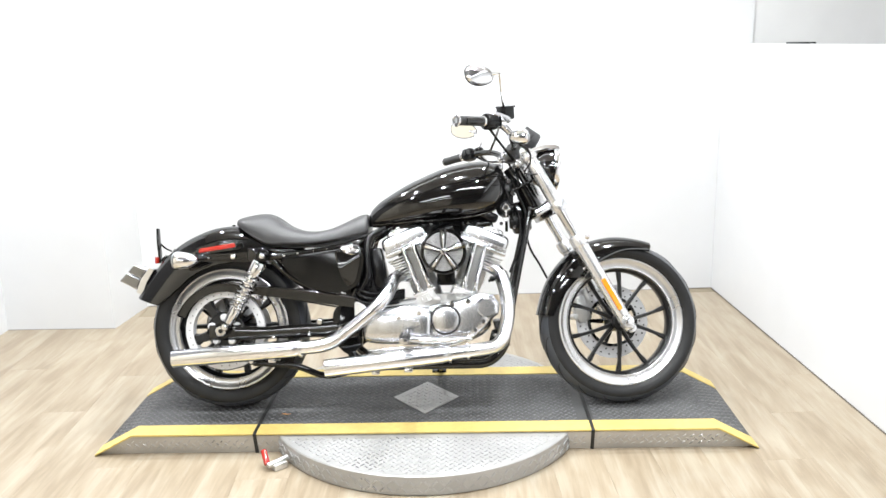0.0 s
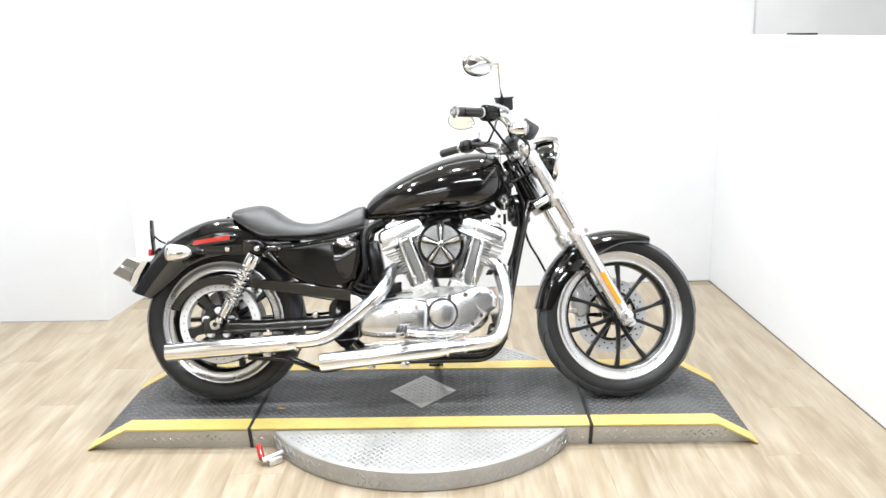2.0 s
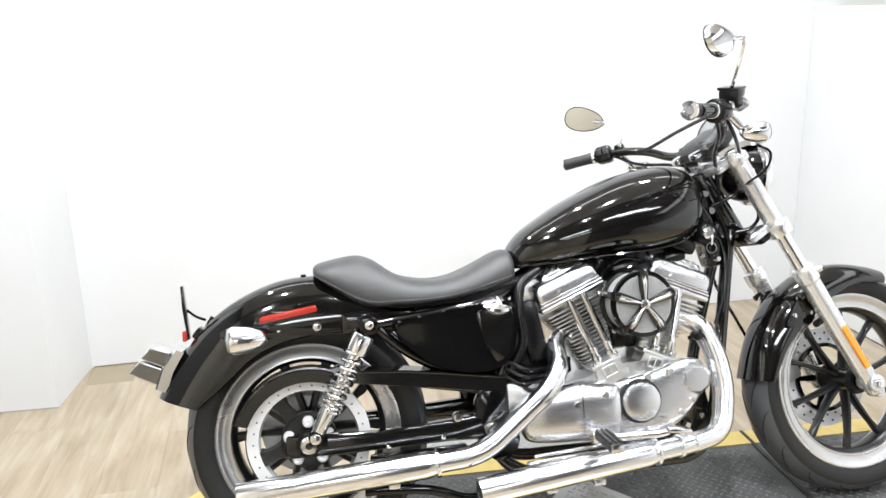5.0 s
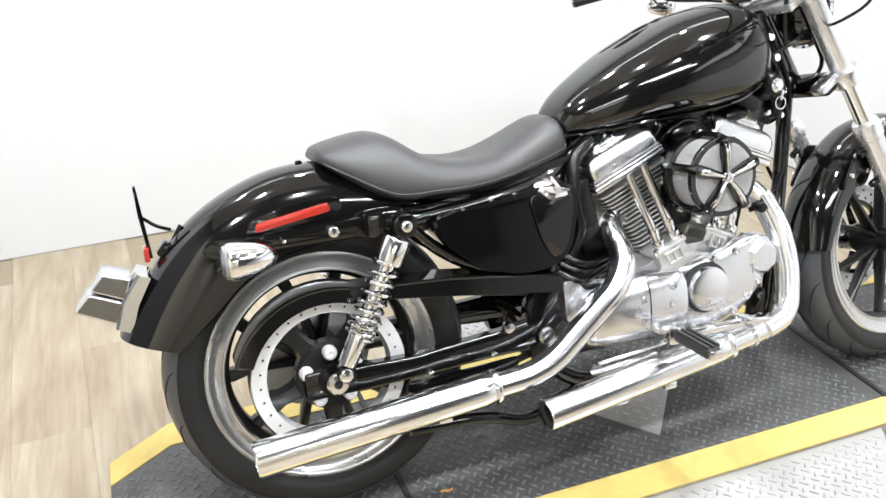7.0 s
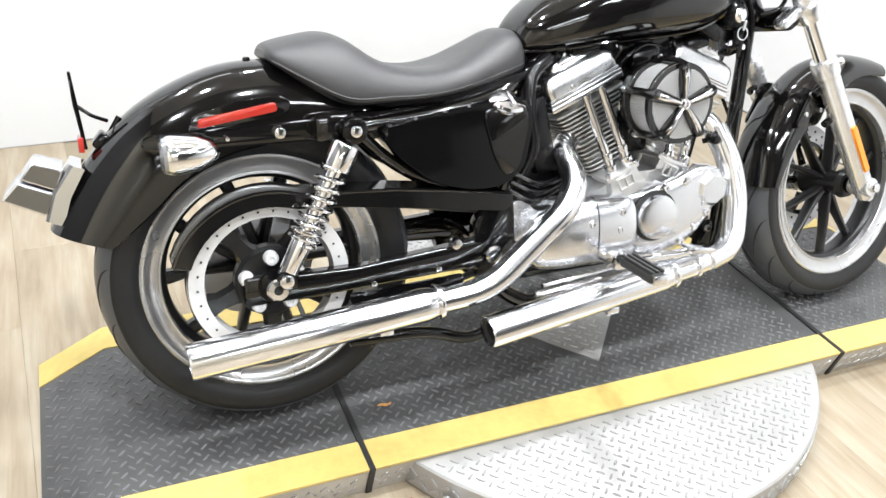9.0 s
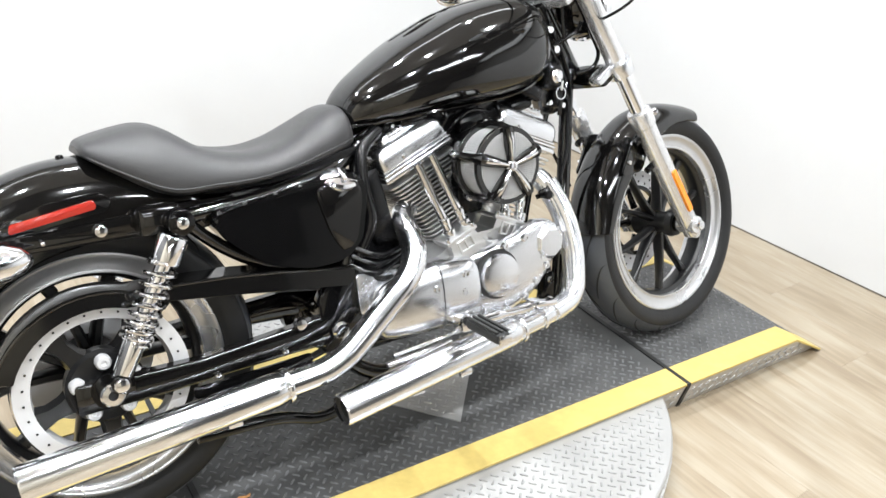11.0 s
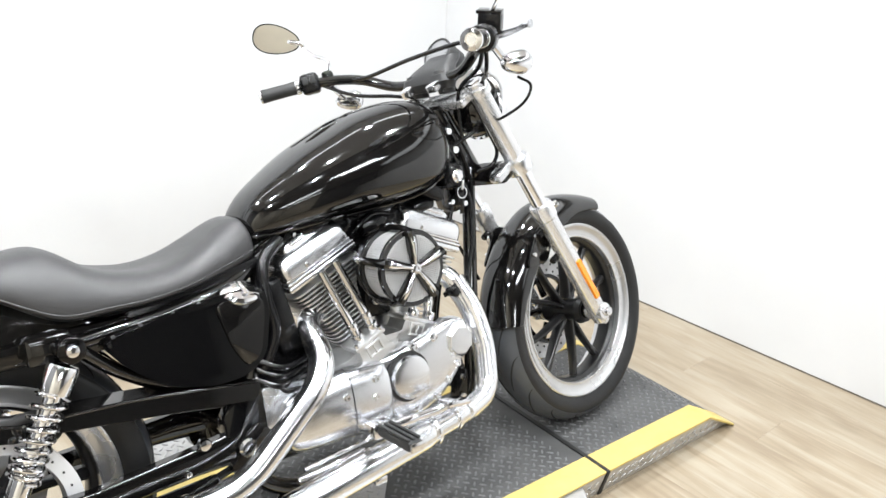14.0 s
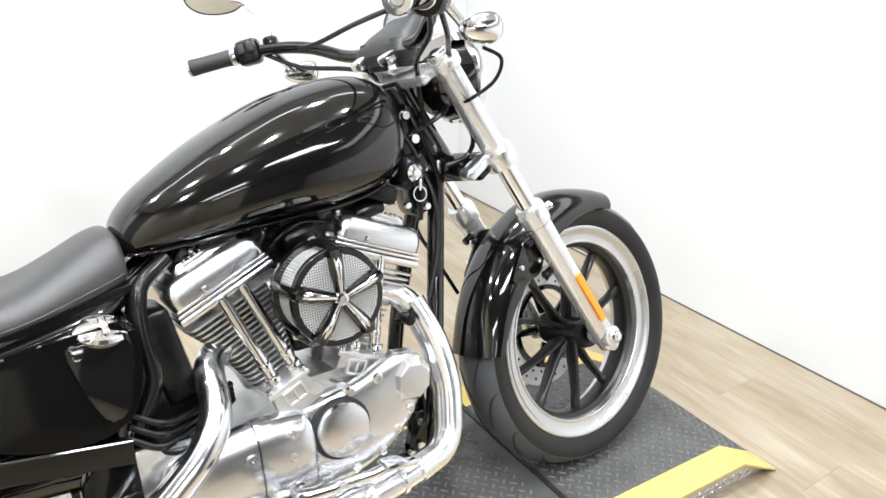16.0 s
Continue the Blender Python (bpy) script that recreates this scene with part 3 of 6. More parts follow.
# upper guard: a curved hood over the pulley that runs forward as a flat arm
bm = B()
top_l, bot_l = [], []
for a in np.linspace(radians(158), radians(70), 14):
    top_l.append((RX + 0.186 * math.cos(a), RZ - 0.01 + 0.186 * math.sin(a)))
    bot_l.append((RX + 0.156 * math.cos(a), RZ - 0.01 + 0.156 * math.sin(a)))
top_l += [(-0.60, 0.463), (-0.50, 0.456), (-0.40, 0.443), (-0.25, 0.420)]
bot_l += [(-0.62, 0.435), (-0.50, 0.418), (-0.40, 0.403), (-0.25, 0.380)]
loft(bm, [[(x0, -0.128, z0), (x0, -0.070, z0 + 0.004), (x0, -0.070, z0 - 0.002), (x0, -0.122, z0 - 0.007), (x1, -0.122, z1), (x1, -0.128, z1)] for (x0, z0), (x1, z1) in zip(top_l, bot_l)])
guard = bp("belt_guard", bm, PAINT, None, "glossy black belt guard")
bm = B()
sweep(bm, [(x, -0.127, z - 0.003) for x, z in top_l], 0.0034, 8)
sweep(bm, [(x, -0.124, z + 0.001) for x, z in bot_l], 0.0028, 8)
bp("guard_bead", bm, PAINT, guard, "rolled edge of the guard")
bm = B()
prism(bm, rounded([(-0.60, 0.235), (-0.50, 0.232), (-0.36, 0.240), (-0.36, 0.262), (-0.50, 0.258), (-0.60, 0.257)], 0.008), -0.124, -0.118, 0.001)
bp("belt_debris_guard", bm, SATIN, None, "black lower belt guard")

# -- swing arm --
bm = B()
for s in (-1, 1):
    line = [(-0.265, s * 0.105, 0.300), (-0.40, s * 0.115, 0.298), (-0.58, s * 0.122, 0.292), (-0.70, s * 0.122, 0.292)]
    loft(bm, [[(x, y + u * 0.015, z + v * h) for u, v in ((-1, -0.7), (-0.7, -1), (0.7, -1), (1, -0.7), (1, 0.7), (0.7, 1), (-0.7, 1), (-1, 0.7))]
              for (x, y, z), h in zip(line, (0.035, 0.026, 0.022, 0.026))])
    box(bm, (-0.735, s * 0.122, 0.295), (0.13, 0.024, 0.058), 0.008)
rod(bm, (-0.265, -0.125, 0.300), (-0.265, 0.125, 0.300), 0.035, edge=0.004)
bp("swing_arm", bm, PAINT, None, "black swing arm")
for x, z, r in ((-0.298, 0.297, 0.0185), (-0.381, 0.331, 0.0130), (-0.328, 0.238, 0.009), (-0.42, 0.285, 0.007), (-0.555, 0.275, 0.007)):
    bm = B()
    spin(bm, [(r, 0), (r, 0.009), (r * 0.8, 0.014), (0, 0.0155)], along_y(x, -0.128 if r < 0.018 else -0.130, z), 20)
    bp("pivot_bolt", bm, CHROME, None, "domed chrome frame bolt")

# -- shocks --
def shock(s):
    top, bot = Vector((-0.585, s * 0.152, 0.578)), Vector((-0.728, s * 0.150, 0.318))
    d = bot - top
    at = lambda t: top + d * t
    bm = B()
    spin(bm, [(0.016, 0), (0.0250, 0.001), (0.0268, 0.005), (0.0272, 0.046), (0.0262, 0.050), (0.018, 0.050)], frame_to(at(0.088), at(0.3)), 32)
    body = bp("shock_absorber", bm, CHROME, None, "chrome rear shock absorber with an exposed coil spring")
    bm = B()
    rod(bm, at(0.22), at(0.80), 0.0150, seg=24)
    bp("damper_rod", bm, CHROME, body)
    bm = B()
    rod(bm, at(0.70), at(0.97), 0.0200, 0.0175, 24, 0.004)
    bp("lower_body", bm, CHROME, body, "chrome lower damper body")
    bm = B()
    m = frame_to(at(0.255), at(0.76))
    L, turns, line = (d * 0.50).length, 9.0, []
    for i in range(int(turns * 18) + 1):
        t = i / (turns * 18)
        pitch_t = 1.22 * t - 0.02 * t * t - 0.20 * t ** 3
        line.append(m @ Vector((0.0258 * math.cos(2 * math.pi * turns * t), 0.0258 * math.sin(2 * math.pi * turns * t), L * pitch_t)))
    sweep(bm, line, 0.0040, 10)
    bp("coil_spring", bm, CHROME, body, "chrome coil spring")
    for p, r, rc, h in ((top, 0.024, 0.0115, 0.026), (bot, 0.0185, 0.0135, 0.024)):
        bm = B()
        rod(bm, p + Vector((0, -0.018, 0)), p + Vector((0, 0.018, 0)), r, seg=24, edge=0.004)
        bp("shock_eye", bm, SATIN, body, "black mounting eye")
        bm = B()
        rod(bm, p + Vector((0, s * 0.016, 0)), p + Vector((0, s * h, 0)), rc, seg=24, edge=0.004)
        bp("shock_cap", bm, CHROME, body, "chrome cap nut")


shock(-1)
shock(1)

# -- rear fender, struts, lights --
FENDER_R = [(-0.455, 0.600), (-0.53, 0.660), (-0.62, 0.690), (-0.724, 0.698), (-0.811, 0.687), (-0.899, 0.652), (-0.968, 0.606), (-1.024, 0.548), (-1.068, 0.488), (-1.104, 0.428)]
FENDER_D = [0.055, 0.085, 0.125, 0.142, 0.142, 0.138, 0.135, 0.130, 0.118, 0.100]


def fender(bm, line, depth, half, centre, thick=0.0035, wide=0.82, fall=0.95):
    """A mudguard: an arched section carried along a line; depth is how far its sides hang."""
    path = smooth_path([(x, 0, z, d) for (x, z), d in zip(line, depth)], 6)
    rings = []
    for x, _, z, d in path:
        up = (Vector((x, 0, z)) - Vector(centre)).normalized()
        o = Vector((x, 0, z))
        ring = []
        for sgn_t in ((1, 0.0), (-1, thick)):
            sg, off = sgn_t
            sec = []
            for q in np.linspace(-1, 1, 49):
                aq = abs(q)
                a = aq * math.pi / 2
                y, drop = (half - off) * math.sin(a) ** wide, d * (1 - math.cos(a)) ** fall
                sec.append(o - up * (drop + off) + Vector((0, math.copysign(y, q) if q else 0, 0)))
            ring += sec if sg > 0 else sec[::-1]
        rings.append(ring)
    loft(bm, rings)


bm = B()
fender(bm, FENDER_R, FENDER_D, 0.090, (RX, 0, RZ + 0.01), wide=0.74, fall=1.0)
rear_fender = bp("rear_fender", bm, PAINT, None, "glossy black rear fender")
for s in (-1, 1):
    bm = B()
    out = [(-0.46, 0.600), (-0.575, 0.602), (-0.64, 0.594), (-0.80, 0.588), (-0.925, 0.590), (-0.945, 0.578), (-0.93, 0.560), (-0.80, 0.560), (-0.64, 0.556), (-0.56, 0.545), (-0.46, 0.560)]
    y0, y1 = sorted((s * 0.0915, s * 0.108))
    prism(bm, rounded(out, 0.02), y0, y1, 0.004)
    strut = bp("fender_strut", bm, PAINT, None, "glossy black fender strut")
    bm = B()
    box(bm, (-0.612, s * 0.125, 0.583), (0.075, 0.034, 0.052), 0.010)
    bp("shock_mount", bm, PAINT, strut)
    for x, z, r in ((-0.708, 0.578, 0.0105), (-0.80, 0.575, 0.004)):
        bm = B()
        rod(bm, (x, s * 0.106, z), (x, s * 0.120, z), r, seg=18, edge=0.002)
        bp("strut_bolt", bm, CHROME, strut, "round chrome bolt")
    # red side reflector
    bm = B()
    prism(bm, rounded([(-0.846, 0.594), (-0.842, 0.610), (-0.708, 0.630), (-0.704, 0.614)], 0.005), *sorted((s * 0.082, s * 0.0965)), 0.002)
    refl = bp("side_reflector", bm, RED, rear_fender, "red side reflector")
    bm = B()
    prism(bm, rounded([(-0.862, 0.585), (-0.852, 0.614), (-0.780, 0.634), (-0.690, 0.640), (-0.676, 0.620), (-0.690, 0.606)], 0.009), *sorted((s * 0.078, s * 0.0915)), 0.004, seg=3)
    bp("reflector_base", bm, PAINT, refl, "glossy black reflector base")
    # rear turn signal
    bm = B()
    sx, sy, sz = -0.868, s * 0.172, 0.566
    m = Matrix.Translation((sx, sy, sz)) @ Matrix.Rotation(radians(90), 4, "Y")
    spin(bm, [(0, 0.047), (0.010, 0.042), (0.020, 0.030), (0.0285, 0.008), (0.0325, -0.020), (0.0335, -0.034), (0.031, -0.040), (0, -0.040)], m, 32)
    sig = bp("turn_signal", bm, CHROME, None, "chrome bullet turn signal")
    bm = B()
    spin(bm, [(0.0305, -0.0395), (0.029, -0.046), (0.020, -0.050), (0, -0.051)], m, 32)
    bp("signal_lens", bm, LENS, sig, "smoked lens")
    bm = B()
    rod(bm, (-0.868, s * 0.105, 0.570), (sx, s * 0.15, sz), 0.010, seg=14)
    bp("signal_stalk", bm, CHROME, sig)

# tail lamp, chrome tip and plate bracket
bm = B()
m = Matrix.Translation((-1.088, 0.0, 0.498)) @ Matrix.Rotation(radians(24), 4, "Y") @ Matrix.Diagonal((0.88, 0.9, 0.88, 1))
TIERS = ([(0.004, 0.050), (-0.052, 0.046), (-0.064, 0.006), (0.004, 0.004)], [(0.004, 0.000), (-0.066, 0.001), (-0.082, -0.044), (0.004, -0.050)])
for tier in TIERS:
    prism(bm, rounded(tier, 0.005, 3), -0.050, 0.050, 0.004, m, 2)
tail = bp("tail_lamp", bm, POLISH, None, "two-tier polished tail lamp body")
for tier in TIERS:
    bm = B()
    mx, mz = sum(p[0] for p in tier) / 4, sum(p[1] for p in tier) / 4
    prism(bm, rounded([(mx + (x - mx) * 0.90, mz + (z - mz) * 0.82) for x, z in tier], 0.003, 2), -0.0525, 0.0525, 0.001, m, 1)
    # chrome darkened in colour to stand for the floor mirrored in it
    bp("lamp_panel", bm, DARKCHROME, tail, "chrome panel in the lamp side, darkened for its reflection")
bm = B()
loft(bm, [[m @ Vector((x, y, z)) for x, z in ((0.002 + q, -0.058), (0.030 + q, -0.058), (0.026 + q, 0.0), (0.034 + q, 0.062), (0.012 + q, 0.062), (-0.002 + q, 0.0))] for y, q in ((-0.056, 0.006), (-0.050, 0.0), (0.050, 0.0), (0.056, 0.006))])
bp("lamp_mount", bm, CHROME, tail, "curved chrome mounting plate")
bm = B()
prism(bm, [(-1.030, 0.560), (-1.038, 0.640), (-1.039, 0.694), (-1.034, 0.694), (-1.030, 0.640), (-1.024, 0.560)], -0.006, 0.022, 0.001)
bracket = bp("plate_bracket", bm, SATIN, None, "black number plate bracket seen edge-on")
bm = B()
sweep(bm, smooth_path([(-1.032, 0.03, 0.632), (-1.01, 0.02, 0.615), (-0.985, 0.01, 0.605)], 4), 0.0035, 8)
rod(bm, (-0.99, 0.0, 0.575), (-0.965, 0.0, 0.612), 0.006, seg=10)
box(bm, (-1.000, 0.0, 0.573), (0.03, 0.05, 0.022), 0.005, Matrix.Rotation(radians(-50), 4, "Y"))
bp("bracket_arm", bm, SATIN, bracket)
bm = B()
box(bm, (-1.034, 0.0, 0.570), (0.010, 0.05, 0.026), 0.003)
bp("rear_reflector", bm, RED, bracket, "red rear reflector")

# -- seat --
def seat_rings():
    """Solo seat: flat creased tail step, dished middle, nose that climbs towards the tank. x, top, bottom, half width, dish, flatness of the top."""
    rows = [(-0.710, 0.716, 0.702, 0.050, 0.0, 1.0), (-0.698, 0.727, 0.692, 0.080, 0.0, 1.0), (-0.655, 0.738, 0.660, 0.108, 0.001, 1.0), (-0.600, 0.744, 0.624, 0.127, 0.001, 1.0),
            (-0.560, 0.735, 0.612, 0.134, 0.005, 0.9), (-0.505, 0.700, 0.614, 0.138, 0.010, 0.6), (-0.450, 0.683, 0.614, 0.137, 0.012, 0.4),
            (-0.395, 0.677, 0.617, 0.131, 0.010, 0.25), (-0.340, 0.686, 0.623, 0.121, 0.006, 0.15), (-0.285, 0.708, 0.632, 0.109, 0.002, 0.1), (-0.240, 0.728, 0.640, 0.100, 0.0, 0.1), (-0.212, 0.733, 0.648, 0.092, 0.0, 0.1), (-0.203, 0.724, 0.656, 0.086, 0.0, 0.1)]
    for x, t, b, w, dish, flat in smooth_path(rows, 5):
        ring = []
        for k in range(48):
            a = 2 * math.pi * k / 48
            c, s = math.cos(a), math.sin(a)
            e = 0.62 + 0.22 * flat if s > 0 else 0.35
            y = w * math.copysign(abs(c) ** e, c)
            mid_z = b + (t - b) * (0.24 - 0.12 * flat)
            z = mid_z + (t - mid_z) * abs(s) ** (0.75 - 0.03 * flat) if s > 0 else mid_z - (mid_z - b) * abs(s) ** 0.5
            if s > 0:
                z -= dish * (1 - (y / w) ** 2) ** 2
                y *= 1 - 0.08 * s
            else:
                y *= 1 - (0.05 + 0.10 * flat) * abs(s) ** 1.5
            ring.append((x, y, z))
        yield ring


bm = B()
loft(bm, list(seat_rings()))
seat = bp("seat", bm, VINYL, None, "black vinyl solo seat")
# piped seams along the top edges
for s in (-1, 1):
    bm = B()
    rows = []
    for ring in seat_rings():
        k = 0 if s > 0 else 24
        rows.append(ring[k])
    rows = rows[4:-3]
    sweep(bm, rows, 0.0016, 6)
    bp("seat_seam", bm, VINYL, seat, "stitched seam")
bm = B()
prism(bm, rounded([(-0.61, 0.640), (-0.58, 0.622), (-0.50, 0.606), (-0.35, 0.610), (-0.20, 0.640), (-0.20, 0.655), (-0.35, 0.628), (-0.50, 0.622), (-0.58, 0.640)], 0.006), -0.100, 0.100, 0.004)
bp("seat_base", bm, PLASTIC, seat, "black plastic seat base")

bm = B()
rod(bm, (-0.735, 0, 0.690), (-0.735, 0, 0.703), 0.007, seg=16, edge=0.003)
bp("seat_knob", bm, SATIN, rear_fender, "small black seat fixing knob")

# -- tank --
def tank_rings():
    rows = [(-0.203, 0.712, 0.694, 0.034, 0.5), (-0.196, 0.742, 0.682, 0.056, 0.5), (-0.165, 0.776, 0.680, 0.076, 0.5), (-0.112, 0.811, 0.684, 0.098, 0.52), (-0.055, 0.844, 0.688, 0.116, 0.55), (0.0, 0.870, 0.692, 0.128, 0.57),
            (0.084, 0.904, 0.697, 0.139, 0.6), (0.17, 0.923, 0.703, 0.141, 0.62), (0.225, 0.928, 0.712, 0.137, 0.64), (0.265, 0.923, 0.727, 0.127, 0.66), (0.297, 0.908, 0.750, 0.108, 0.68), (0.314, 0.885, 0.785, 0.083, 0.7), (0.320, 0.862, 0.818, 0.045, 0.7)]
    for x, t, b, w, e in smooth_path(rows, 5):
        ring = []
        zc = b + (t - b) * 0.40
        for k in range(48):
            a = 2 * math.pi * k / 48
            c, s = math.cos(a), math.sin(a)
            y = w * math.copysign(abs(c) ** 0.78, c)
            z = zc + (t - zc) * abs(s) ** 0.95 if s > 0 else zc - (zc - b) * abs(s) ** 0.62
            ring.append((x, y, z))
        yield ring


bm = B()
loft(bm, list(tank_rings()))
tank = bp("fuel_tank", bm, PAINT, None, "glossy black peanut fuel tank")
bm = B()
rows = [min(r, key=lambda p: abs(p[2] - (min(q[2] for q in r) + 0.012)) + (0 if p[1] < 0 else 9)) for r in tank_rings()][6:-8]
sweep(bm, [Vector(p) + Vector((0, -0.002, -0.004)) for p in rows], 0.0035, 8)
bp("tank_seam", bm, PAINT, tank, "welded lower seam")
bm = B()
box(bm, (-0.185, 0, 0.693), (0.05, 0.04, 0.018), 0.004)
rod(bm, (-0.185, -0.03, 0.692), (-0.185, 0.03, 0.692), 0.007)
bp("tank_mount", bm, SATIN, tank)

# -- frame --
bm = B()
sweep(bm, round_path([(0.335, 0, 0.855), (0.10, 0, 0.760), (-0.16, 0, 0.665), (-0.24, 0, 0.60)], 0.06), 0.021, 16)
rod(bm, STEM + AXIS * 0.0, STEM - AXIS * 0.205, 0.032, seg=28, edge=0.005)
frame_main = bp("frame_backbone", bm, PAINT, None, "glossy black steel frame backbone and steering head")
for s in (-1, 1):
    bm = B()
    sweep(bm, round_path([(0.415, s * 0.026, 0.745), (0.388, s * 0.045, 0.636), (0.341, s * 0.075, 0.424), (0.305, s * 0.085, 0.215), (0.245, s * 0.090, 0.160), (-0.20, s * 0.100, 0.158), (-0.285, s * 0.105, 0.215), (-0.285, s * 0.105, 0.33), (-0.215, s * 0.10, 0.56), (-0.19, s * 0.07, 0.645)], 0.07), 0.0165, 14)
    bp("frame_tube", bm, PAINT, frame_main, "glossy black cradle tube")
    bm = B()
    sweep(bm, round_path([(-0.17, s * 0.06, 0.655), (-0.26, s * 0.10, 0.612), (-0.40, s * 0.110, 0.588), (-0.60, s * 0.110, 0.572)], 0.05), 0.0145, 12)
    bp("seat_rail", bm, PAINT, frame_main, "glossy black seat rail")
    bm = B()
    prism(bm, rounded([(-0.33, 0.25), (-0.335, 0.37), (-0.27, 0.42), (-0.225, 0.36), (-0.225, 0.235), (-0.28, 0.20)], 0.02), *sorted((s * 0.095, s * 0.124)), 0.006)
    bp("pivot_plate", bm, SATIN, frame_main, "black swing arm pivot casting")
    bm = B()
    sweep(bm, smooth_path([(-0.56, s * 0.112, 0.56), (-0.50, s * 0.105, 0.505), (-0.43, s * 0.10, 0.46), (-0.34, s * 0.10, 0.42)], 6), 0.0125, 12)
    bp("rear_stay", bm, PAINT, frame_main, "black rear frame stay")
bm = B()
box(bm, (0.372, 0, 0.71), (0.075, 0.072, 0.12), 0.014, Matrix.Rotation(-RAKE * 0.55, 4, "Y"))
bp("neck_gusset", bm, PAINT, frame_main, "black steering head gusset")

# -- side cover and oil tank --
bm = B()
out = [(-0.535, 0.570), (-0.44, 0.588), (-0.30, 0.606), (-0.222, 0.610), (-0.212, 0.560), (-0.232, 0.470), (-0.275, 0.440), (-0.345, 0.437), (-0.43, 0.462), (-0.50, 0.520)]
prism(bm, rounded(out, 0.035, 8), -0.142, -0.085, 0.020, seg=5)
oil = bp("oil_tank", bm, SATIN, None, "glossy black oil tank side cover")
bm = B()
prism(bm, rounded([(-0.325, 0.592), (-0.228, 0.596), (-0.226, 0.555), (-0.245, 0.475), (-0.275, 0.455), (-0.30, 0.50)], 0.02, 5), -0.147, -0.138, 0.004, seg=2)
bp("cover_panel", bm, PAINT, oil, "raised glossy panel")
bm = B()
m = Matrix.Translation((-0.262, -0.128, 0.598)) @ Matrix.Rotation(radians(38), 4, "X") @ Matrix.Rotation(radians(8), 4, "Y")
spin(bm, [(0.030, -0.012), (0.034, -0.004), (0.034, 0.004), (0.029, 0.009), (0.012, 0.012), (0, 0.012)], m @ Matrix.Diagonal((1.25, 0.85, 1, 1)), 32)
g = box(bm, (0, 0, 0), (0.012, 0.034, 0.008), 0.003)
for v in g:
    v.co = m @ (v.co + Vector((0, 0, 0.014)))
bp("oil_filler", bm, CHROME, oil, "chrome oil filler plug")
for x, z in ((-0.40, 0.592), (-0.46, 0.585), (-0.51, 0.576), (-0.35, 0.598)):
    bm = B()
    bolt_head(bm, x, -0.137, z, 0.005, 0.005)
    bp("cover_screw", bm, CHROME, oil, "small bright screw")
bm = B()
prism(bm, rounded([(-0.42, 0.48), (-0.44, 0.575), (-0.20, 0.60), (-0.19, 0.45), (-0.26, 0.42)], 0.02), -0.082, 0.10, 0.006)
bp("battery_box", bm, PLASTIC, None, "black battery box")

# -- V-twin engine --
KX, KZ = 0.088, 0.260


def pod(bm, rows, y0, n=22, boxy=0.62):
    """A bulged casting: (x, low, high, depth) rows, swelling from y0 towards the right side."""
    rings = []
    for x, lo, hi, d in smooth_path(rows, 6):
        ring = []
        for a in np.linspace(-math.pi / 2, math.pi / 2, n):
            c, q = math.cos(a), math.sin(a)
            ring.append((x, y0 - d * abs(c) ** boxy, (lo + hi) / 2 + (hi - lo) / 2 * math.copysign(abs(q) ** 0.80, q)))
        rings.append(ring)
    loft(bm, rings)


bm = B()
out = [(-0.215, 0.255), (-0.225, 0.375), (-0.03, 0.395), (0.0, 0.425), (0.19, 0.425), (0.240, 0.405), (0.250, 0.34), (0.205, 0.285), (0.14, 0.250), (0.0, 0.240), (-0.15, 0.240)]
prism(bm, rounded(out, 0.03), -0.112, 0.13, 0.008)
engine = bp("crankcase", bm, CAST, None, "silver cast aluminium V-twin crankcase")
bm = B()
prism(bm, rounded([(-0.20, 0.22), (-0.22, 0.34), (-0.10, 0.40), (0.15, 0.41), (0.27, 0.37), (0.27, 0.27), (0.15, 0.21)], 0.06), 0.131, 0.185, 0.015)
bp("primary_cover", bm, POLISH, engine, "polished primary cover")
bm = B()
prism(bm, rounded([(-0.275, 0.365), (-0.272, 0.47), (-0.20, 0.495), (-0.115, 0.47), (-0.085, 0.385)], 0.02), -0.078, 0.11, 0.008)
bp("starter_housing", bm, PLASTIC, engine, "black starter and gearbox housing")
# the long polished covers: sprocket cover, gearcase cover and the lobe that carries the ignition cap
bm = B()
pod(bm, [(0.000, 0.236, 0.378, 0.010), (0.045, 0.228, 0.386, 0.020), (0.09, 0.226, 0.393, 0.025), (0.14, 0.238, 0.404, 0.027), (0.185, 0.259, 0.420, 0.027), (0.225, 0.293, 0.426, 0.026), (0.255, 0.330, 0.418, 0.020), (0.276, 0.358, 0.402, 0.006)], -0.122, boxy=0.42)
cover = bp("timing_cover", bm, POLISH, engine, "polished aluminium timing cover")
bm = B()
pod(bm, [(-0.224, 0.296, 0.322, 0.004), (-0.219, 0.270, 0.348, 0.020), (-0.203, 0.252, 0.367, 0.034), (-0.150, 0.244, 0.379, 0.043), (-0.0705, 0.242, 0.388, 0.044)], -0.126)
bp("sprocket_cover", bm, POLISH, engine, "polished sprocket cover")
bm = B()
pod(bm, [(-0.0685, 0.240, 0.390, 0.046), (-0.02, 0.238, 0.389, 0.046), (0.018, 0.237, 0.384, 0.044), (0.030, 0.240, 0.376, 0.036), (0.036, 0.246, 0.366, 0.020)], -0.126)
bp("gearcase_cover", bm, POLISH, engine, "polished gearcase cover")
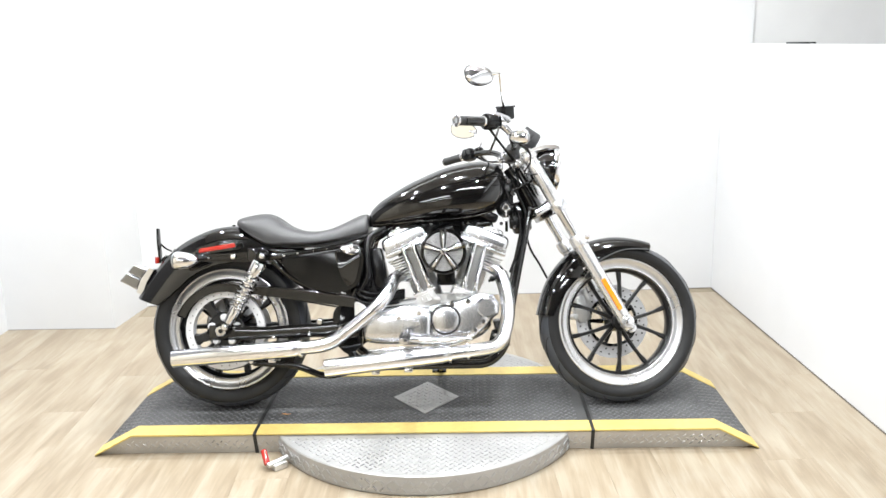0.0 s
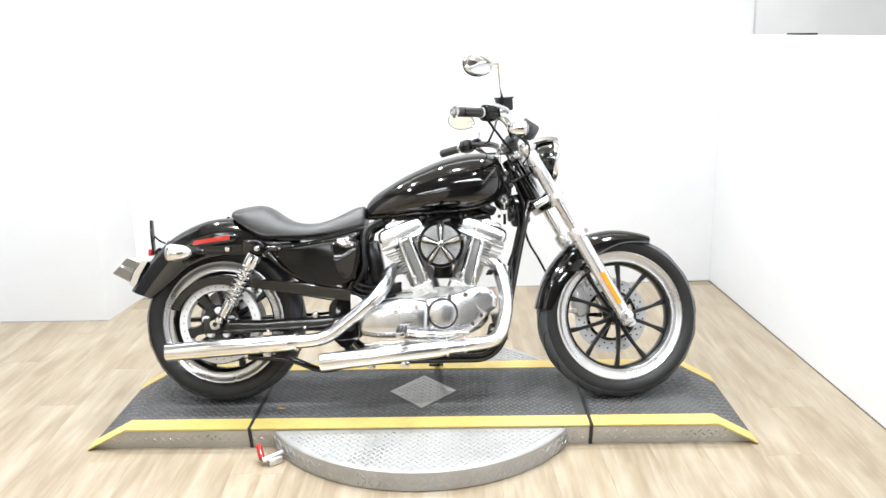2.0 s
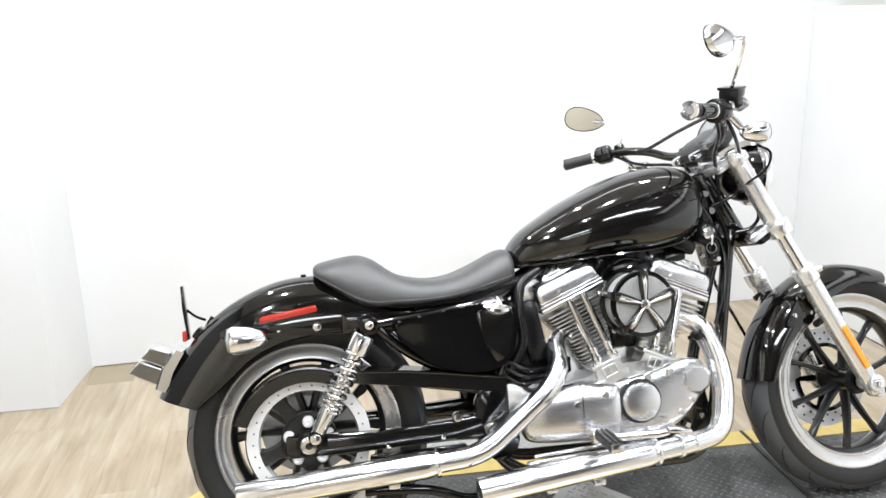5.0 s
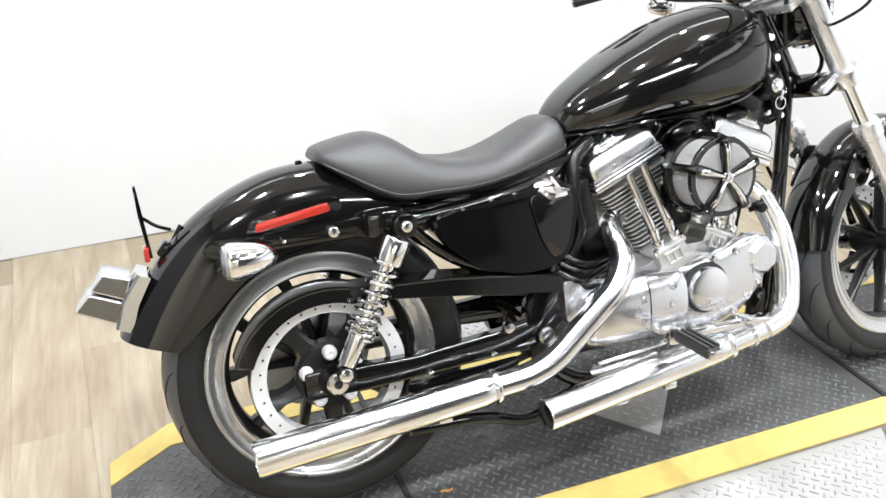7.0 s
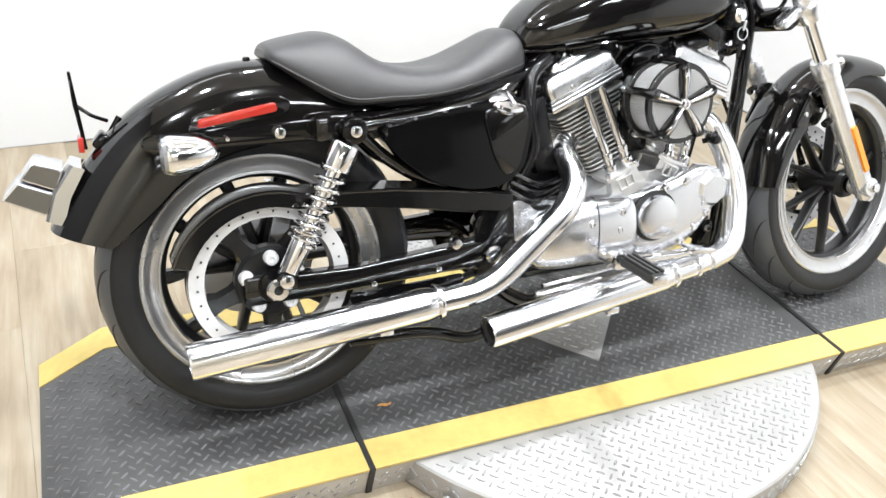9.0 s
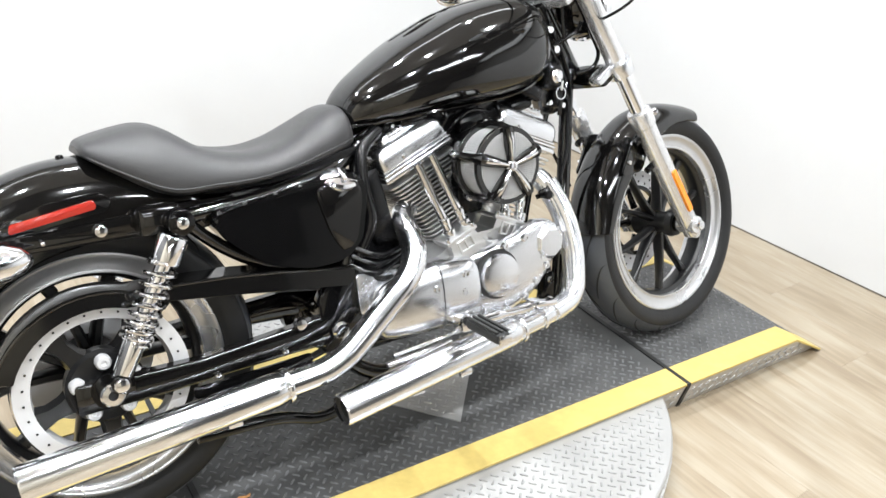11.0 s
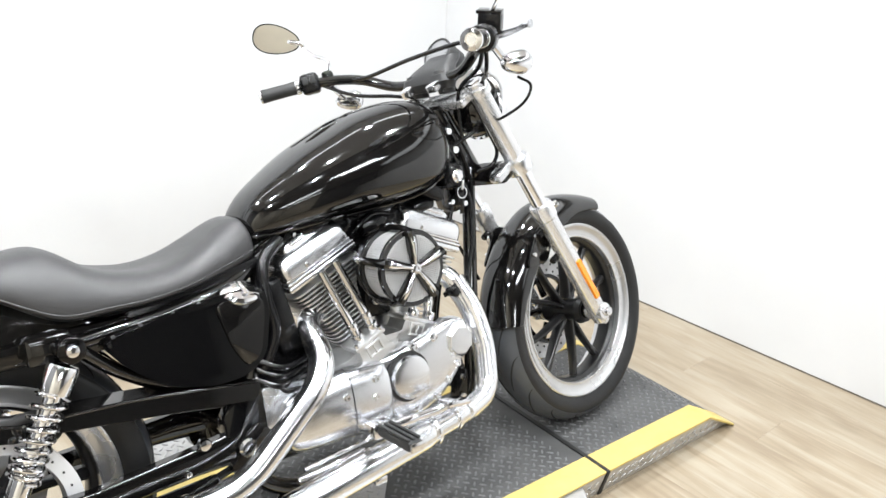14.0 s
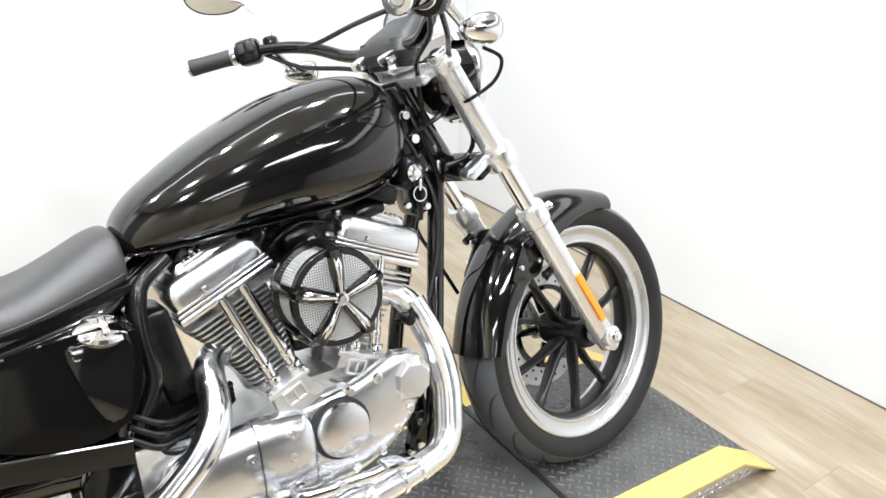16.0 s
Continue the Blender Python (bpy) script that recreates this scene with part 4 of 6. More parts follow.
for x, z in ((-0.084, 0.340), (-0.010, 0.358), (-0.012, 0.268), (-0.016, 0.320)):
    bm = B()
    spin(bm, [(0.0085, 0), (0.0085, 0.006), (0.007, 0.008), (0.004, 0.008), (0.004, 0.004), (0, 0.004)], along_y(x, -0.166, z), 16)
    bp("cover_bolt", bm, CHROME, engine, "chrome socket bolt")
bm = B()
spin(bm, [(0.044, 0), (0.056, 0), (0.056, 0.006), (0.044, 0.006)], along_y(0.086, -0.144, 0.331), 48, closed=True)
bp("cover_gasket", bm, RUBBERGAP, engine, "dark gasket line round the inspection cover")
bm = B()
spin(bm, [(0.049, 0.0), (0.049, 0.018), (0.047, 0.022), (0.042, 0.0235), (0.030, 0.0250), (0.012, 0.0262), (0, 0.0265)], along_y(0.086, -0.143, 0.331), 48)
bp("round_cover", bm, POLISH, engine, "round polished inspection cover")
bm = B()
spin(bm, [(0.051, -0.02), (0.051, 0.010), (0.048, 0.014), (0.0475, 0.024), (0.034, 0.041), (0.032, 0.043), (0, 0.044)], along_y(0.238, -0.114, 0.374) @ Matrix.Rotation(radians(15), 4, "Z"), 8)
timer_cap = link("timer_cap", bm, POLISH, engine, angle=20)
tagged(timer_cap, "faceted chrome ignition cap")
for k in range(2):
    bm = B()
    bolt_head(bm, 0.238 + (0.034 if k else -0.034) * 0.7, -0.146, 0.374 + (0.034 if k else -0.034) * 0.9, 0.005, 0.005)
    bp("cap_screw", bm, CHROME, timer_cap)
for x, z in ((0.050, 0.247), (0.112, 0.390), (0.105, 0.248), (0.160, 0.262), (0.195, 0.292), (0.226, 0.322), (0.170, 0.398)):
    bm = B()
    spin(bm, [(0.0105, -0.03), (0.0105, 0.003), (0.0075, 0.004), (0.0070, 0.009), (0.004, 0.009), (0.0035, 0.006), (0, 0.006)], along_y(x, -0.143, z), 18)
    bp("cover_bolt", bm, CHROME, engine, "chrome bolt in a raised boss")
bm = B()
prism(bm, rounded([(-0.252, 0.402), (-0.135, 0.392), (-0.150, 0.34), (-0.195, 0.300), (-0.250, 0.318)], 0.006), -0.135, -0.121, 0.003)
bp("sprocket_shield", bm, POLISH, engine, "bright sheet cover behind the pipe")


def cylinder(a, label):
    """One finned cylinder with its head, rocker box and two push rod tubes."""
    sgn = 1 if a > 0 else -1
    dy = 0.030 if a > 0 else 0.008
    m = Matrix.Translation((KX, 0, KZ)) @ Matrix.Rotation(radians(a), 4, "Y")

    def put(name, bm, mat, parent, label=""):
        return bp(name, turned(bm, m), mat, parent, label)

    bm = B()
    rod(bm, (0, 0, 0.13), (0, 0, 0.37), 0.052, seg=40)
    jug = put("cylinder", bm, FIN, None, label)
    # cooling fins: rounded plates that widen towards the head
    for i in range(16):
        s = 0.186 + 0.0106 * i
        t = i / 15
        hp, hy = (0.046 + 0.018 * t / 0.6, 0.072) if t < 0.6 else (0.064 + 0.027 * (t - 0.6) / 0.4, 0.074 + 0.014 * (t - 0.6) / 0.4)
        bm = B()
        out = rounded([(-hp, -hy), (hp, -hy), (hp, hy), (-hp, hy)], 0.024, 5)
        loft(bm, [[(x, y, z) for x, y in out] for z in (s, s + 0.0036)])
        put("cooling_fin", bm, FIN, jug)
    bm = B()
    hp = 0.092
    box(bm, (0.0, 0.0, 0.368), (2 * hp, 0.176, 0.014), 0.005)
    for i in range(2):
        box(bm, (0, 0, 0.379 + 0.0078 * i), (2 * hp - 0.004 - 0.006 * i, 0.176 - 0.006 * i, 0.006), 0.002)
    head = put("cylinder_head", bm, POLISH, jug, "polished cylinder head with stacked gasket flanges")
    bm = B()
    def lid(inset, corner):
        return rounded([(-hp + 0.002 + inset, -0.089 + inset), (hp - 0.004 - inset, -0.089 + inset), (hp - 0.004 - inset, 0.078 - inset), (-hp + 0.002 + inset, 0.078 - inset)], corner, 5)

    loft(bm, [[(x, y, z) for x, y in lid(i, c)] for i, c, z in ((0.001, 0.018, 0.390), (0.0, 0.018, 0.404), (0.0015, 0.019, 0.418), (0.006, 0.020, 0.428), (0.014, 0.020, 0.4345), (0.026, 0.018, 0.437))])
    put("rocker_box", bm, POLISH, jug, "polished rocker box with rounded shoulders")
    bm = B()
    tops = [rounded([(-0.058 + i, -0.070 + i), (0.056 - i, -0.070 + i), (0.056 - i, 0.044 - i), (-0.058 + i, 0.044 - i)], 0.014, 4) for i in (0.0, 0.001, 0.005, 0.012)]
    loft(bm, [[(x, y, z) for x, y in o] for o, z in zip(tops, (0.430, 0.443, 0.449, 0.4515))])
    put("rocker_lid", bm, POLISH, jug, "raised polished rocker lid")
    bm = B()
    box(bm, (0.0, -0.056, 0.4440), (0.072, 0.030, 0.010), 0.004)
    for k in range(7):
        box(bm, (-0.030 + 0.010 * k, -0.058, 0.4500), (0.0042, 0.028, 0.006), 0.0015)
    put("rocker_rib", bm, POLISH, jug, "ribbed edge of the rocker lid")
    for px, py in ((-0.082, -0.078), (0.080, -0.078), (-0.03, -0.086)):
        bm = B()
        rod(bm, (px, py, 0.392), (px, py, 0.402), 0.006, seg=10, edge=0.0015)
        put("head_bolt", bm, CHROME, jug)
    tubes = ((-0.017, -0.021), (0.022, 0.020)) if a < 0 else ((-0.031, -0.010), (0.008, 0.035))
    for p1, p0 in tubes:
        bm = B()
        rod(bm, (p0, -0.122 + dy, 0.190), (p1, -0.110 + dy, 0.372), 0.0100, seg=18)
        rod(bm, (p0 + (p1 - p0) * 0.22, -0.1205 + dy, 0.224), (p0 + (p1 - p0) * 0.30, -0.1195 + dy, 0.240), 0.0118, seg=18, edge=0.002)
        rod(bm, (p0, -0.122 + dy, 0.194), (p0, -0.122 + dy, 0.212), 0.0140, seg=18, edge=0.002)
        put("push_rod_tube", bm, CHROME, jug, "chrome push rod tube")
    bm = B()
    prism(bm, rounded([(-0.054, 0.134), (0.036, 0.134), (0.040, 0.150), (0.030, 0.156), (0.028, 0.186), (-0.042, 0.186), (-0.046, 0.156), (-0.058, 0.150)], 0.004), -0.142 + dy, -0.080 + dy, 0.003)
    box(bm, (-0.007, -0.112 + dy, 0.189), (0.084, 0.064, 0.010), 0.003)
    lifter = put("lifter_block", bm, CAST, jug, "cast lifter block with a flanged top")
    bm = B()
    for cx0, cz0, wx, wz in ((-0.025, 0.167, 0.005, 0.028), (0.011, 0.167, 0.005, 0.028), (-0.007, 0.180, 0.040, 0.005), (-0.007, 0.155, 0.040, 0.005), (-0.007, 0.167, 0.004, 0.024)):
        box(bm, (cx0, -0.1435 + dy, cz0), (wx, 0.007, wz), 0.0015)
    put("lifter_window", bm, CAST, lifter, "raised ribs framing the block's recess")
    for k in (-1, 1):
        bm = B()
        rod(bm, (k * 0.034 - 0.007, -0.138 + dy, 0.190), (k * 0.034 - 0.007, -0.138 + dy, 0.201), 0.006, seg=12, edge=0.0015)
        put("lifter_bolt", bm, CHROME, lifter)
    # spark plug and lead
    bm = B()
    sweep(bm, smooth_path([(0.075 * -sgn, -0.075, 0.395), (0.10 * -sgn, -0.09, 0.42), (0.11 * -sgn, -0.05, 0.455)], 5), 0.0045, 8)
    put("plug_lead", bm, PLASTIC, jug, "black spark plug lead")
    return jug


cylinder(-22.5, "finned rear cylinder with bright fins")
cylinder(22.5, "finned front cylinder with bright fins")
bm = B()
box(bm, (0.088, -0.01, 0.50), (0.07, 0.10, 0.09), 0.012)
rod(bm, (0.088, -0.06, 0.56), (0.088, -0.12, 0.575), 0.028, seg=24)
box(bm, (0.088, 0.0, 0.60), (0.09, 0.09, 0.07), 0.014)
bp("intake", bm, PLASTIC, engine, "black intake and throttle body")

# ignition coils and wiring tray that fill the gap under the tank
bm = B()
prism(bm, rounded([(-0.130, 0.655), (-0.105, 0.692), (0.10, 0.712), (0.255, 0.722), (0.275, 0.672), (0.205, 0.640), (0.090, 0.612), (-0.02, 0.648)], 0.012), -0.052, 0.060, 0.006)
tray = bp("wiring_tray", bm, PLASTIC, None, "black wiring tray under the fuel tank")
for x0, z0, x1, z1, r in ((-0.085, 0.684, -0.020, 0.690, 0.015), (0.06, 0.660, 0.120, 0.672, 0.020), (0.205, 0.680, 0.262, 0.690, 0.016)):
    bm = B()
    rod(bm, (x0, -0.062, z0), (x1, -0.062, z1), r, seg=16, edge=0.004)
    bp("ignition_coil", bm, PLASTIC, tray, "black ignition coil")
for x, z in ((-0.095, 0.676), (0.035, 0.690), (0.175, 0.690), (0.150, 0.655)):
    bm = B()
    bolt_head(bm, x, -0.052, z, 0.006, 0.007)
    bp("tray_bolt", bm, CHROME, tray, "small chrome bolt")
for pts in (((0.03, -0.060, 0.640), (0.045, -0.085, 0.670), (0.09, -0.080, 0.690), (0.15, -0.070, 0.680)), ((-0.10, -0.055, 0.660), (-0.06, -0.075, 0.690), (0.01, -0.070, 0.700), (0.06, -0.062, 0.690))):
    bm = B()
    sweep(bm, smooth_path(pts, 6), 0.0045, 8)
    bp("plug_lead", bm, PLASTIC, tray, "black ignition lead")

# -- round air cleaner --
AX, AZ = 0.084, 0.582
AIR_SIZE = Matrix.Translation((AX, 0, AZ)) @ Matrix.Diagonal((0.95, 1, 0.95, 1)) @ Matrix.Translation((-AX, 0, -AZ))


def ap(name, bm, mat, parent=None, label=""):
    return bp(name, turned(bm, AIR_SIZE), mat, parent, label)


bm = B()
spin(bm, [(0, 0), (0.062, 0), (0.080, 0.006), (0.080, 0.027), (0, 0.027)], along_y(AX, -0.105, AZ), 48)
air = ap("air_cleaner", bm, SATIN, None, "round air cleaner with black cage and chrome spokes")
bm = B()
spin(bm, [(0.074, 0.0), (0.074, 0.088), (0.070, 0.093), (0, 0.095)], along_y(AX, -0.118, AZ), 48)
ap("filter_element", bm, FILTER, air, "grey pleated filter gauze")
bm = B()
for i in range(84):
    a = 2 * math.pi * i / 84
    c, s = math.cos(a), math.sin(a)
    rod(bm, (AX + 0.0765 * c, -0.12, AZ + 0.0765 * s), (AX + 0.0765 * c, -0.207, AZ + 0.0765 * s), 0.0015, seg=5)
for i in range(15):
    spin(bm, [(0.0755, -0.001), (0.0775, -0.001), (0.0775, 0.001), (0.0755, 0.001)], along_y(AX, -0.122 - 0.0058 * i, AZ), 40, closed=True)
for i in range(-16, 17):
    u = i * 0.0045
    w = math.sqrt(0.074 ** 2 - u * u)
    rod(bm, (AX + u, -0.2155, AZ - w), (AX + u, -0.2155, AZ + w), 0.0011, seg=5)
    rod(bm, (AX - w, -0.2165, AZ + u), (AX + w, -0.2165, AZ + u), 0.0011, seg=5)
wire = ap("wire_mesh", bm, MESHWIRE, air, "fine steel wire mesh")
tagged(wire, kind="stuff")
for y, r0, r1, dy in ((-0.138, 0.074, 0.089, 0.014), (-0.209, 0.066, 0.0865, 0.012)):
    bm = B()
    spin(bm, [(r0, -dy / 2), (r1 - 0.002, -dy / 2), (r1, -dy / 4), (r1, dy / 4), (r1 - 0.002, dy / 2), (r0, dy / 2)], along_y(AX, y, AZ), 56, closed=True)
    ap("cage_ring", bm, PAINT, air, "glossy black cage ring")
for k in range(5):
    a = radians(90 + 72 * k)
    u = Vector((math.cos(a), 0, math.sin(a)))
    o = Vector((AX, 0, AZ))
    bm = B()
    sweep(bm, [o + u * 0.086 + Vector((0, -0.118, 0)), o + u * 0.086 + Vector((0, -0.200, 0)), o + u * 0.078 + Vector((0, -0.217, 0)), o + u * 0.05 + Vector((0, -0.221, 0)), o + u * 0.01 + Vector((0, -0.222, 0))], [0.0085, 0.0090, 0.0145, 0.0130, 0.0080], 10)
    rib = ap("cage_rib", bm, PAINT, air, "glossy black cage rib")
    tn = Vector((-math.sin(a), 0, math.cos(a)))
    bm = B()
    rings = []
    for rr, wv, y in ((0.010, 0.0040, -0.228), (0.03, 0.0058, -0.2305), (0.055, 0.0088, -0.2305), (0.073, 0.0108, -0.2270), (0.083, 0.0090, -0.2190), (0.087, 0.0060, -0.2120)):
        c = o + u * rr
        rings.append([c + tn * (wv * p) + Vector((0, y - q, 0)) for p, q in ((-1, -0.004), (-0.6, 0.002), (0, 0.004), (0.6, 0.002), (1, -0.004))])
    loft(bm, rings)
    tagged(link("chrome_spoke", turned(bm, AIR_SIZE), CHROME, rib, angle=75), "tapered chrome spoke")
    bm = B()
    rod(bm, o + u * 0.090 + Vector((0, -0.142, 0)), o + u * 0.090 + Vector((0, -0.131, 0)), 0.0075, seg=14, edge=0.002)
    ap("cage_bolt", bm, CHROME, rib)
bm = B()
spin(bm, [(0.0135, 0), (0.0135, 0.006), (0.011, 0.010), (0.006, 0.011), (0.005, 0.008), (0, 0.008)], along_y(AX, -0.221, AZ), 28)
ap("centre_cap", bm, CHROME, air, "round chrome centre cap")

# -- exhaust --
def pipe(name, pts, r, label, bend=0.08):
    bm = B()
    sweep(bm, round_path(pts, bend, 10), r, 24)
    return bp(name, bm, EXHAUST, None, label)


def muffler(parent, p0, p1, r, label):
    bm = B()
    L = (Vector(p1) - Vector(p0)).length
    spin(bm, [(r * 0.80, 0), (r * 0.93, 0.012), (r, 0.03), (r, L - 0.004), (r - 0.0015, L), (r - 0.004, L), (r - 0.004, L - 0.05)], frame_to(p0, p1), 40)
    muf = bp("muffler", bm, EXHAUST, parent, label)
    bm = B()
    spin(bm, [(r - 0.0045, L - 0.06), (r - 0.0045, L - 0.006), (r - 0.012, L - 0.010), (r - 0.012, L - 0.04), (0, L - 0.04)], frame_to(p0, p1), 32)
    bp("muffler_baffle", bm, RUBBERGAP, muf, "dark tail opening")
    return muf


up = pipe("exhaust_pipe", [(-0.050, -0.035, 0.500), (-0.104, -0.072, 0.492), (-0.124, -0.158, 0.430), (-0.160, -0.184, 0.385), (-0.335, -0.190, 0.248), (-0.47, -0.190, 0.2365)], 0.0250, "chrome rear exhaust pipe", 0.055)
muffler(up, (-0.445, -0.190, 0.2385), (-0.914, -0.190, 0.206), 0.0330, "long chrome muffler")
lowp = pipe("exhaust_pipe", [(0.235, -0.045, 0.528), (0.286, -0.062, 0.512), (0.312, -0.104, 0.430), (0.318, -0.130, 0.345), (0.288, -0.164, 0.234), (0.20, -0.188, 0.222), (0.0, -0.199, 0.200)], 0.0245, "chrome front exhaust pipe", 0.07)
muffler(lowp, (0.10, -0.194, 0.2115), (-0.352, -0.216, 0.166), 0.0330, "chrome lower muffler")
# heat shield ridges on the pipes, clamps and hangers
bm = B()
sweep(bm, round_path([(0.297, -0.076, 0.497), (0.316, -0.111, 0.430), (0.322, -0.137, 0.345), (0.291, -0.170, 0.234), (0.20, -0.192, 0.2215)], 0.07, 10), 0.0242, 20)
bp("heat_shield", bm, EXHAUST, lowp, "chrome heat shield")
bm = B()
sweep(bm, round_path([(-0.117, -0.132, 0.456), (-0.128, -0.172, 0.428), (-0.164, -0.192, 0.383), (-0.335, -0.196, 0.248), (-0.460, -0.192, 0.238)], 0.055, 10), 0.0245, 20)
bp("heat_shield", bm, EXHAUST, up, "chrome heat shield")
for host, p, d, r in ((up, (-0.445, -0.190, 0.2385), (-0.47, 0, -0.033), 0.0345), (lowp, (0.10, -0.194, 0.2115), (-0.45, -0.022, -0.045), 0.0345), (lowp, (0.165, -0.190, 0.2185), (-0.1, -0.005, -0.010), 0.0295)):
    bm = B()
    d = Vector(d).normalized()
    rod(bm, Vector(p) - d * 0.005, Vector(p) + d * 0.005, r, seg=36, edge=0.002)
    bp("pipe_clamp", bm, EXHAUST, host, "chrome band clamp")
for x, z in ((-0.17, 0.147), (-0.05, 0.154)):
    bm = B()
    box(bm, (x, -0.200, z), (0.030, 0.012, 0.016), 0.003)
    bp("muffler_clip", bm, EXHAUST, lowp, "small bright muffler clip")
bm = B()
sweep(bm, round_path([(-0.20, -0.10, 0.158), (-0.36, -0.15, 0.125), (-0.46, -0.175, 0.175), (-0.62, -0.178, 0.186)], 0.05), 0.012, 12)
bp("muffler_bracket", bm, SATIN, up, "black muffler bracket")
for x in (-0.55, -0.70):
    bm = B()
    box(bm, (x, -0.183, 0.196), (0.028, 0.012, 0.020), 0.003)
    bp("muffler_clip", bm, EXHAUST, up, "small bright muffler clip")

# -- foot controls --
bm = B()
rod(bm, (-0.052, -0.115, 0.262), (-0.056, -0.236, 0.272), 0.0135, seg=16, edge=0.003)
box(bm, (-0.055, -0.215, 0.272), (0.036, 0.044, 0.036), 0.010)
peg = bp("foot_peg", bm, CHROME, None, "folding foot peg on a chrome mount")
bm = B()
m = Matrix.Translation((-0.055, -0.302, 0.278)) @ Matrix.Rotation(radians(4), 4, "X")
g = box(bm, (0, 0, 0), (0.036, 0.112, 0.022), 0.008)
for v in g:
    v.co = m @ v.co
for k in range(3):
    g = box(bm, (0, 0, 0), (0.007, 0.100, 0.006), 0.002)
    for v in g:
        v.co = m @ (v.co + Vector((-0.0125 + 0.0125 * k, 0, 0.0135)))
bp("peg_rubber", bm, GRIP, peg, "ribbed black rubber peg")
bm = B()
g = box(bm, (0, 0, 0), (0.030, 0.008, 0.020), 0.003)
for v in g:
    v.co = m @ (v.co + Vector((0, -0.058, 0)))
bp("peg_end", bm, CHROME, peg, "bright peg end")
bm = B()
sweep(bm, smooth_path([(-0.050, -0.196, 0.268), (-0.005, -0.204, 0.262), (0.05, -0.208, 0.261), (0.10, -0.210, 0.260), (0.128, -0.212, 0.264)], 6), [0.0125] * 12 + [0.010] * 13, 12)
pedal = bp("brake_pedal", bm, CHROME, None, "chrome brake pedal lever")
bm = B()
box(bm, (0.152, -0.216, 0.267), (0.060, 0.042, 0.012), 0.004, Matrix.Rotation(radians(8), 4, "Y"))
bp("pedal_pad", bm, CHROME, pedal, "flat chrome pedal pad")
bm = B()
rod(bm, (-0.20, -0.165, 0.222), (0.0, -0.165, 0.235), 0.005, seg=12)
rod(bm, (-0.22, -0.168, 0.205), (-0.06, -0.168, 0.215), 0.008, seg=16, edge=0.002)
bp("brake_rod", bm, CHROME, pedal, "chrome brake rod and cylinder")
bm = B()
rod(bm, (-0.05, 0.11, 0.262), (-0.05, 0.37, 0.275), 0.0145, seg=16, edge=0.003)
bp("foot_peg", bm, GRIP, None, "black rubber foot peg on the far side")

# -- small things round the engine --
for k, (dx, dz) in enumerate(((0, 0), (-0.004, -0.018), (-0.010, -0.036), (0.012, -0.052))):
    bm = B()
    sweep(bm, smooth_path([(-0.245 + dx, -0.118, 0.455 + dz), (-0.200 + dx, -0.135, 0.432 + dz), (-0.14 + dx, -0.11, 0.428 + dz * 0.7), (-0.07, -0.07, 0.44 + dz * 0.5)], 6), 0.0064, 10)
    bp("oil_hose", bm, PLASTIC, None, "black rubber oil hose")
bm = B()
sweep(bm, smooth_path([(-0.14, -0.07, 0.675), (-0.195, -0.10, 0.64), (-0.205, -0.115, 0.57), (-0.20, -0.12, 0.50), (-0.235, -0.115, 0.43)], 8), 0.013, 12)
bp("breather_hose", bm, PLASTIC, None, "black breather hose")
bm = B()
box(bm, (-0.165, -0.045, 0.52), (0.055, 0.09, 0.16), 0.010, Matrix.Rotation(radians(-12), 4, "Y"))
bp("coil_cover", bm, PLASTIC, None, "black plastic cover behind the cylinder")
bm = B()
box(bm, (0.290, 0.0, 0.270), (0.030, 0.13, 0.10), 0.006, Matrix.Rotation(radians(-12), 4, "Y"))
for k in range(6):
    box(bm, (0.308, -0.05 + 0.02 * k, 0.270), (0.020, 0.004, 0.10), 0.001, Matrix.Rotation(radians(-12), 4, "Y"))
bp("voltage_regulator", bm, WRINKLE, None, "black finned voltage regulator")
bm = B()
prism(bm, rounded([(0.235, 0.205), (0.258, 0.290), (0.285, 0.285), (0.275, 0.20)], 0.01), -0.105, -0.085, 0.004)
mt = bp("engine_mount", bm, SATIN, None, "black front engine mount plate")
for x, z in ((0.262, 0.222), (0.240, 0.212), (0.268, 0.268)):
    bm = B()
    bolt_head(bm, x, -0.104, z, 0.009, 0.009)
    bp("mount_bolt", bm, CHROME, mt, "chrome mount bolt")
bm = B()
sweep(bm, smooth_path([(0.262, -0.06, 0.52), (0.285, -0.09, 0.492), (0.268, -0.10, 0.478), (0.25, -0.09, 0.47)], 5), 0.006, 8)
rod(bm, (0.262, -0.095, 0.478), (0.262, -0.125, 0.478), 0.011, seg=14, edge=0.002)
bp("oil_sender", bm, PLASTIC, None, "black sender and lead")

# ignition switch, tank-side fittings and wiring by the steering head
bm = B()
spin(bm, [(0.034, 0.0), (0.034, 0.045), (0.030, 0.062), (0.022, 0.072), (0.014, 0.074)], along_y(0.318, -0.030, 0.742), 28)
ign = bp("ignition_switch", bm, PLASTIC, None, "black ignition switch under the tank front")
bm = B()
spin(bm, [(0.016, 0), (0.016, 0.006), (0.012, 0.010), (0.008, 0.009), (0.008, 0.014), (0, 0.014)], along_y(0.318, -0.099, 0.742), 24)
bp("key_barrel", bm, CHROME, ign, "chrome lock barrel")
bm = B()
box(bm, (0.255, -0.065, 0.715), (0.07, 0.05, 0.035), 0.010, Matrix.Rotation(radians(25), 4, "Y"))
box(bm, (0.325, -0.03, 0.805), (0.05, 0.06, 0.09), 0.014)
box(bm, (0.350, -0.045, 0.690), (0.035, 0.05, 0.05), 0.008)
bp("wiring_cover", bm, PLASTIC, None, "black wiring covers by the steering head")
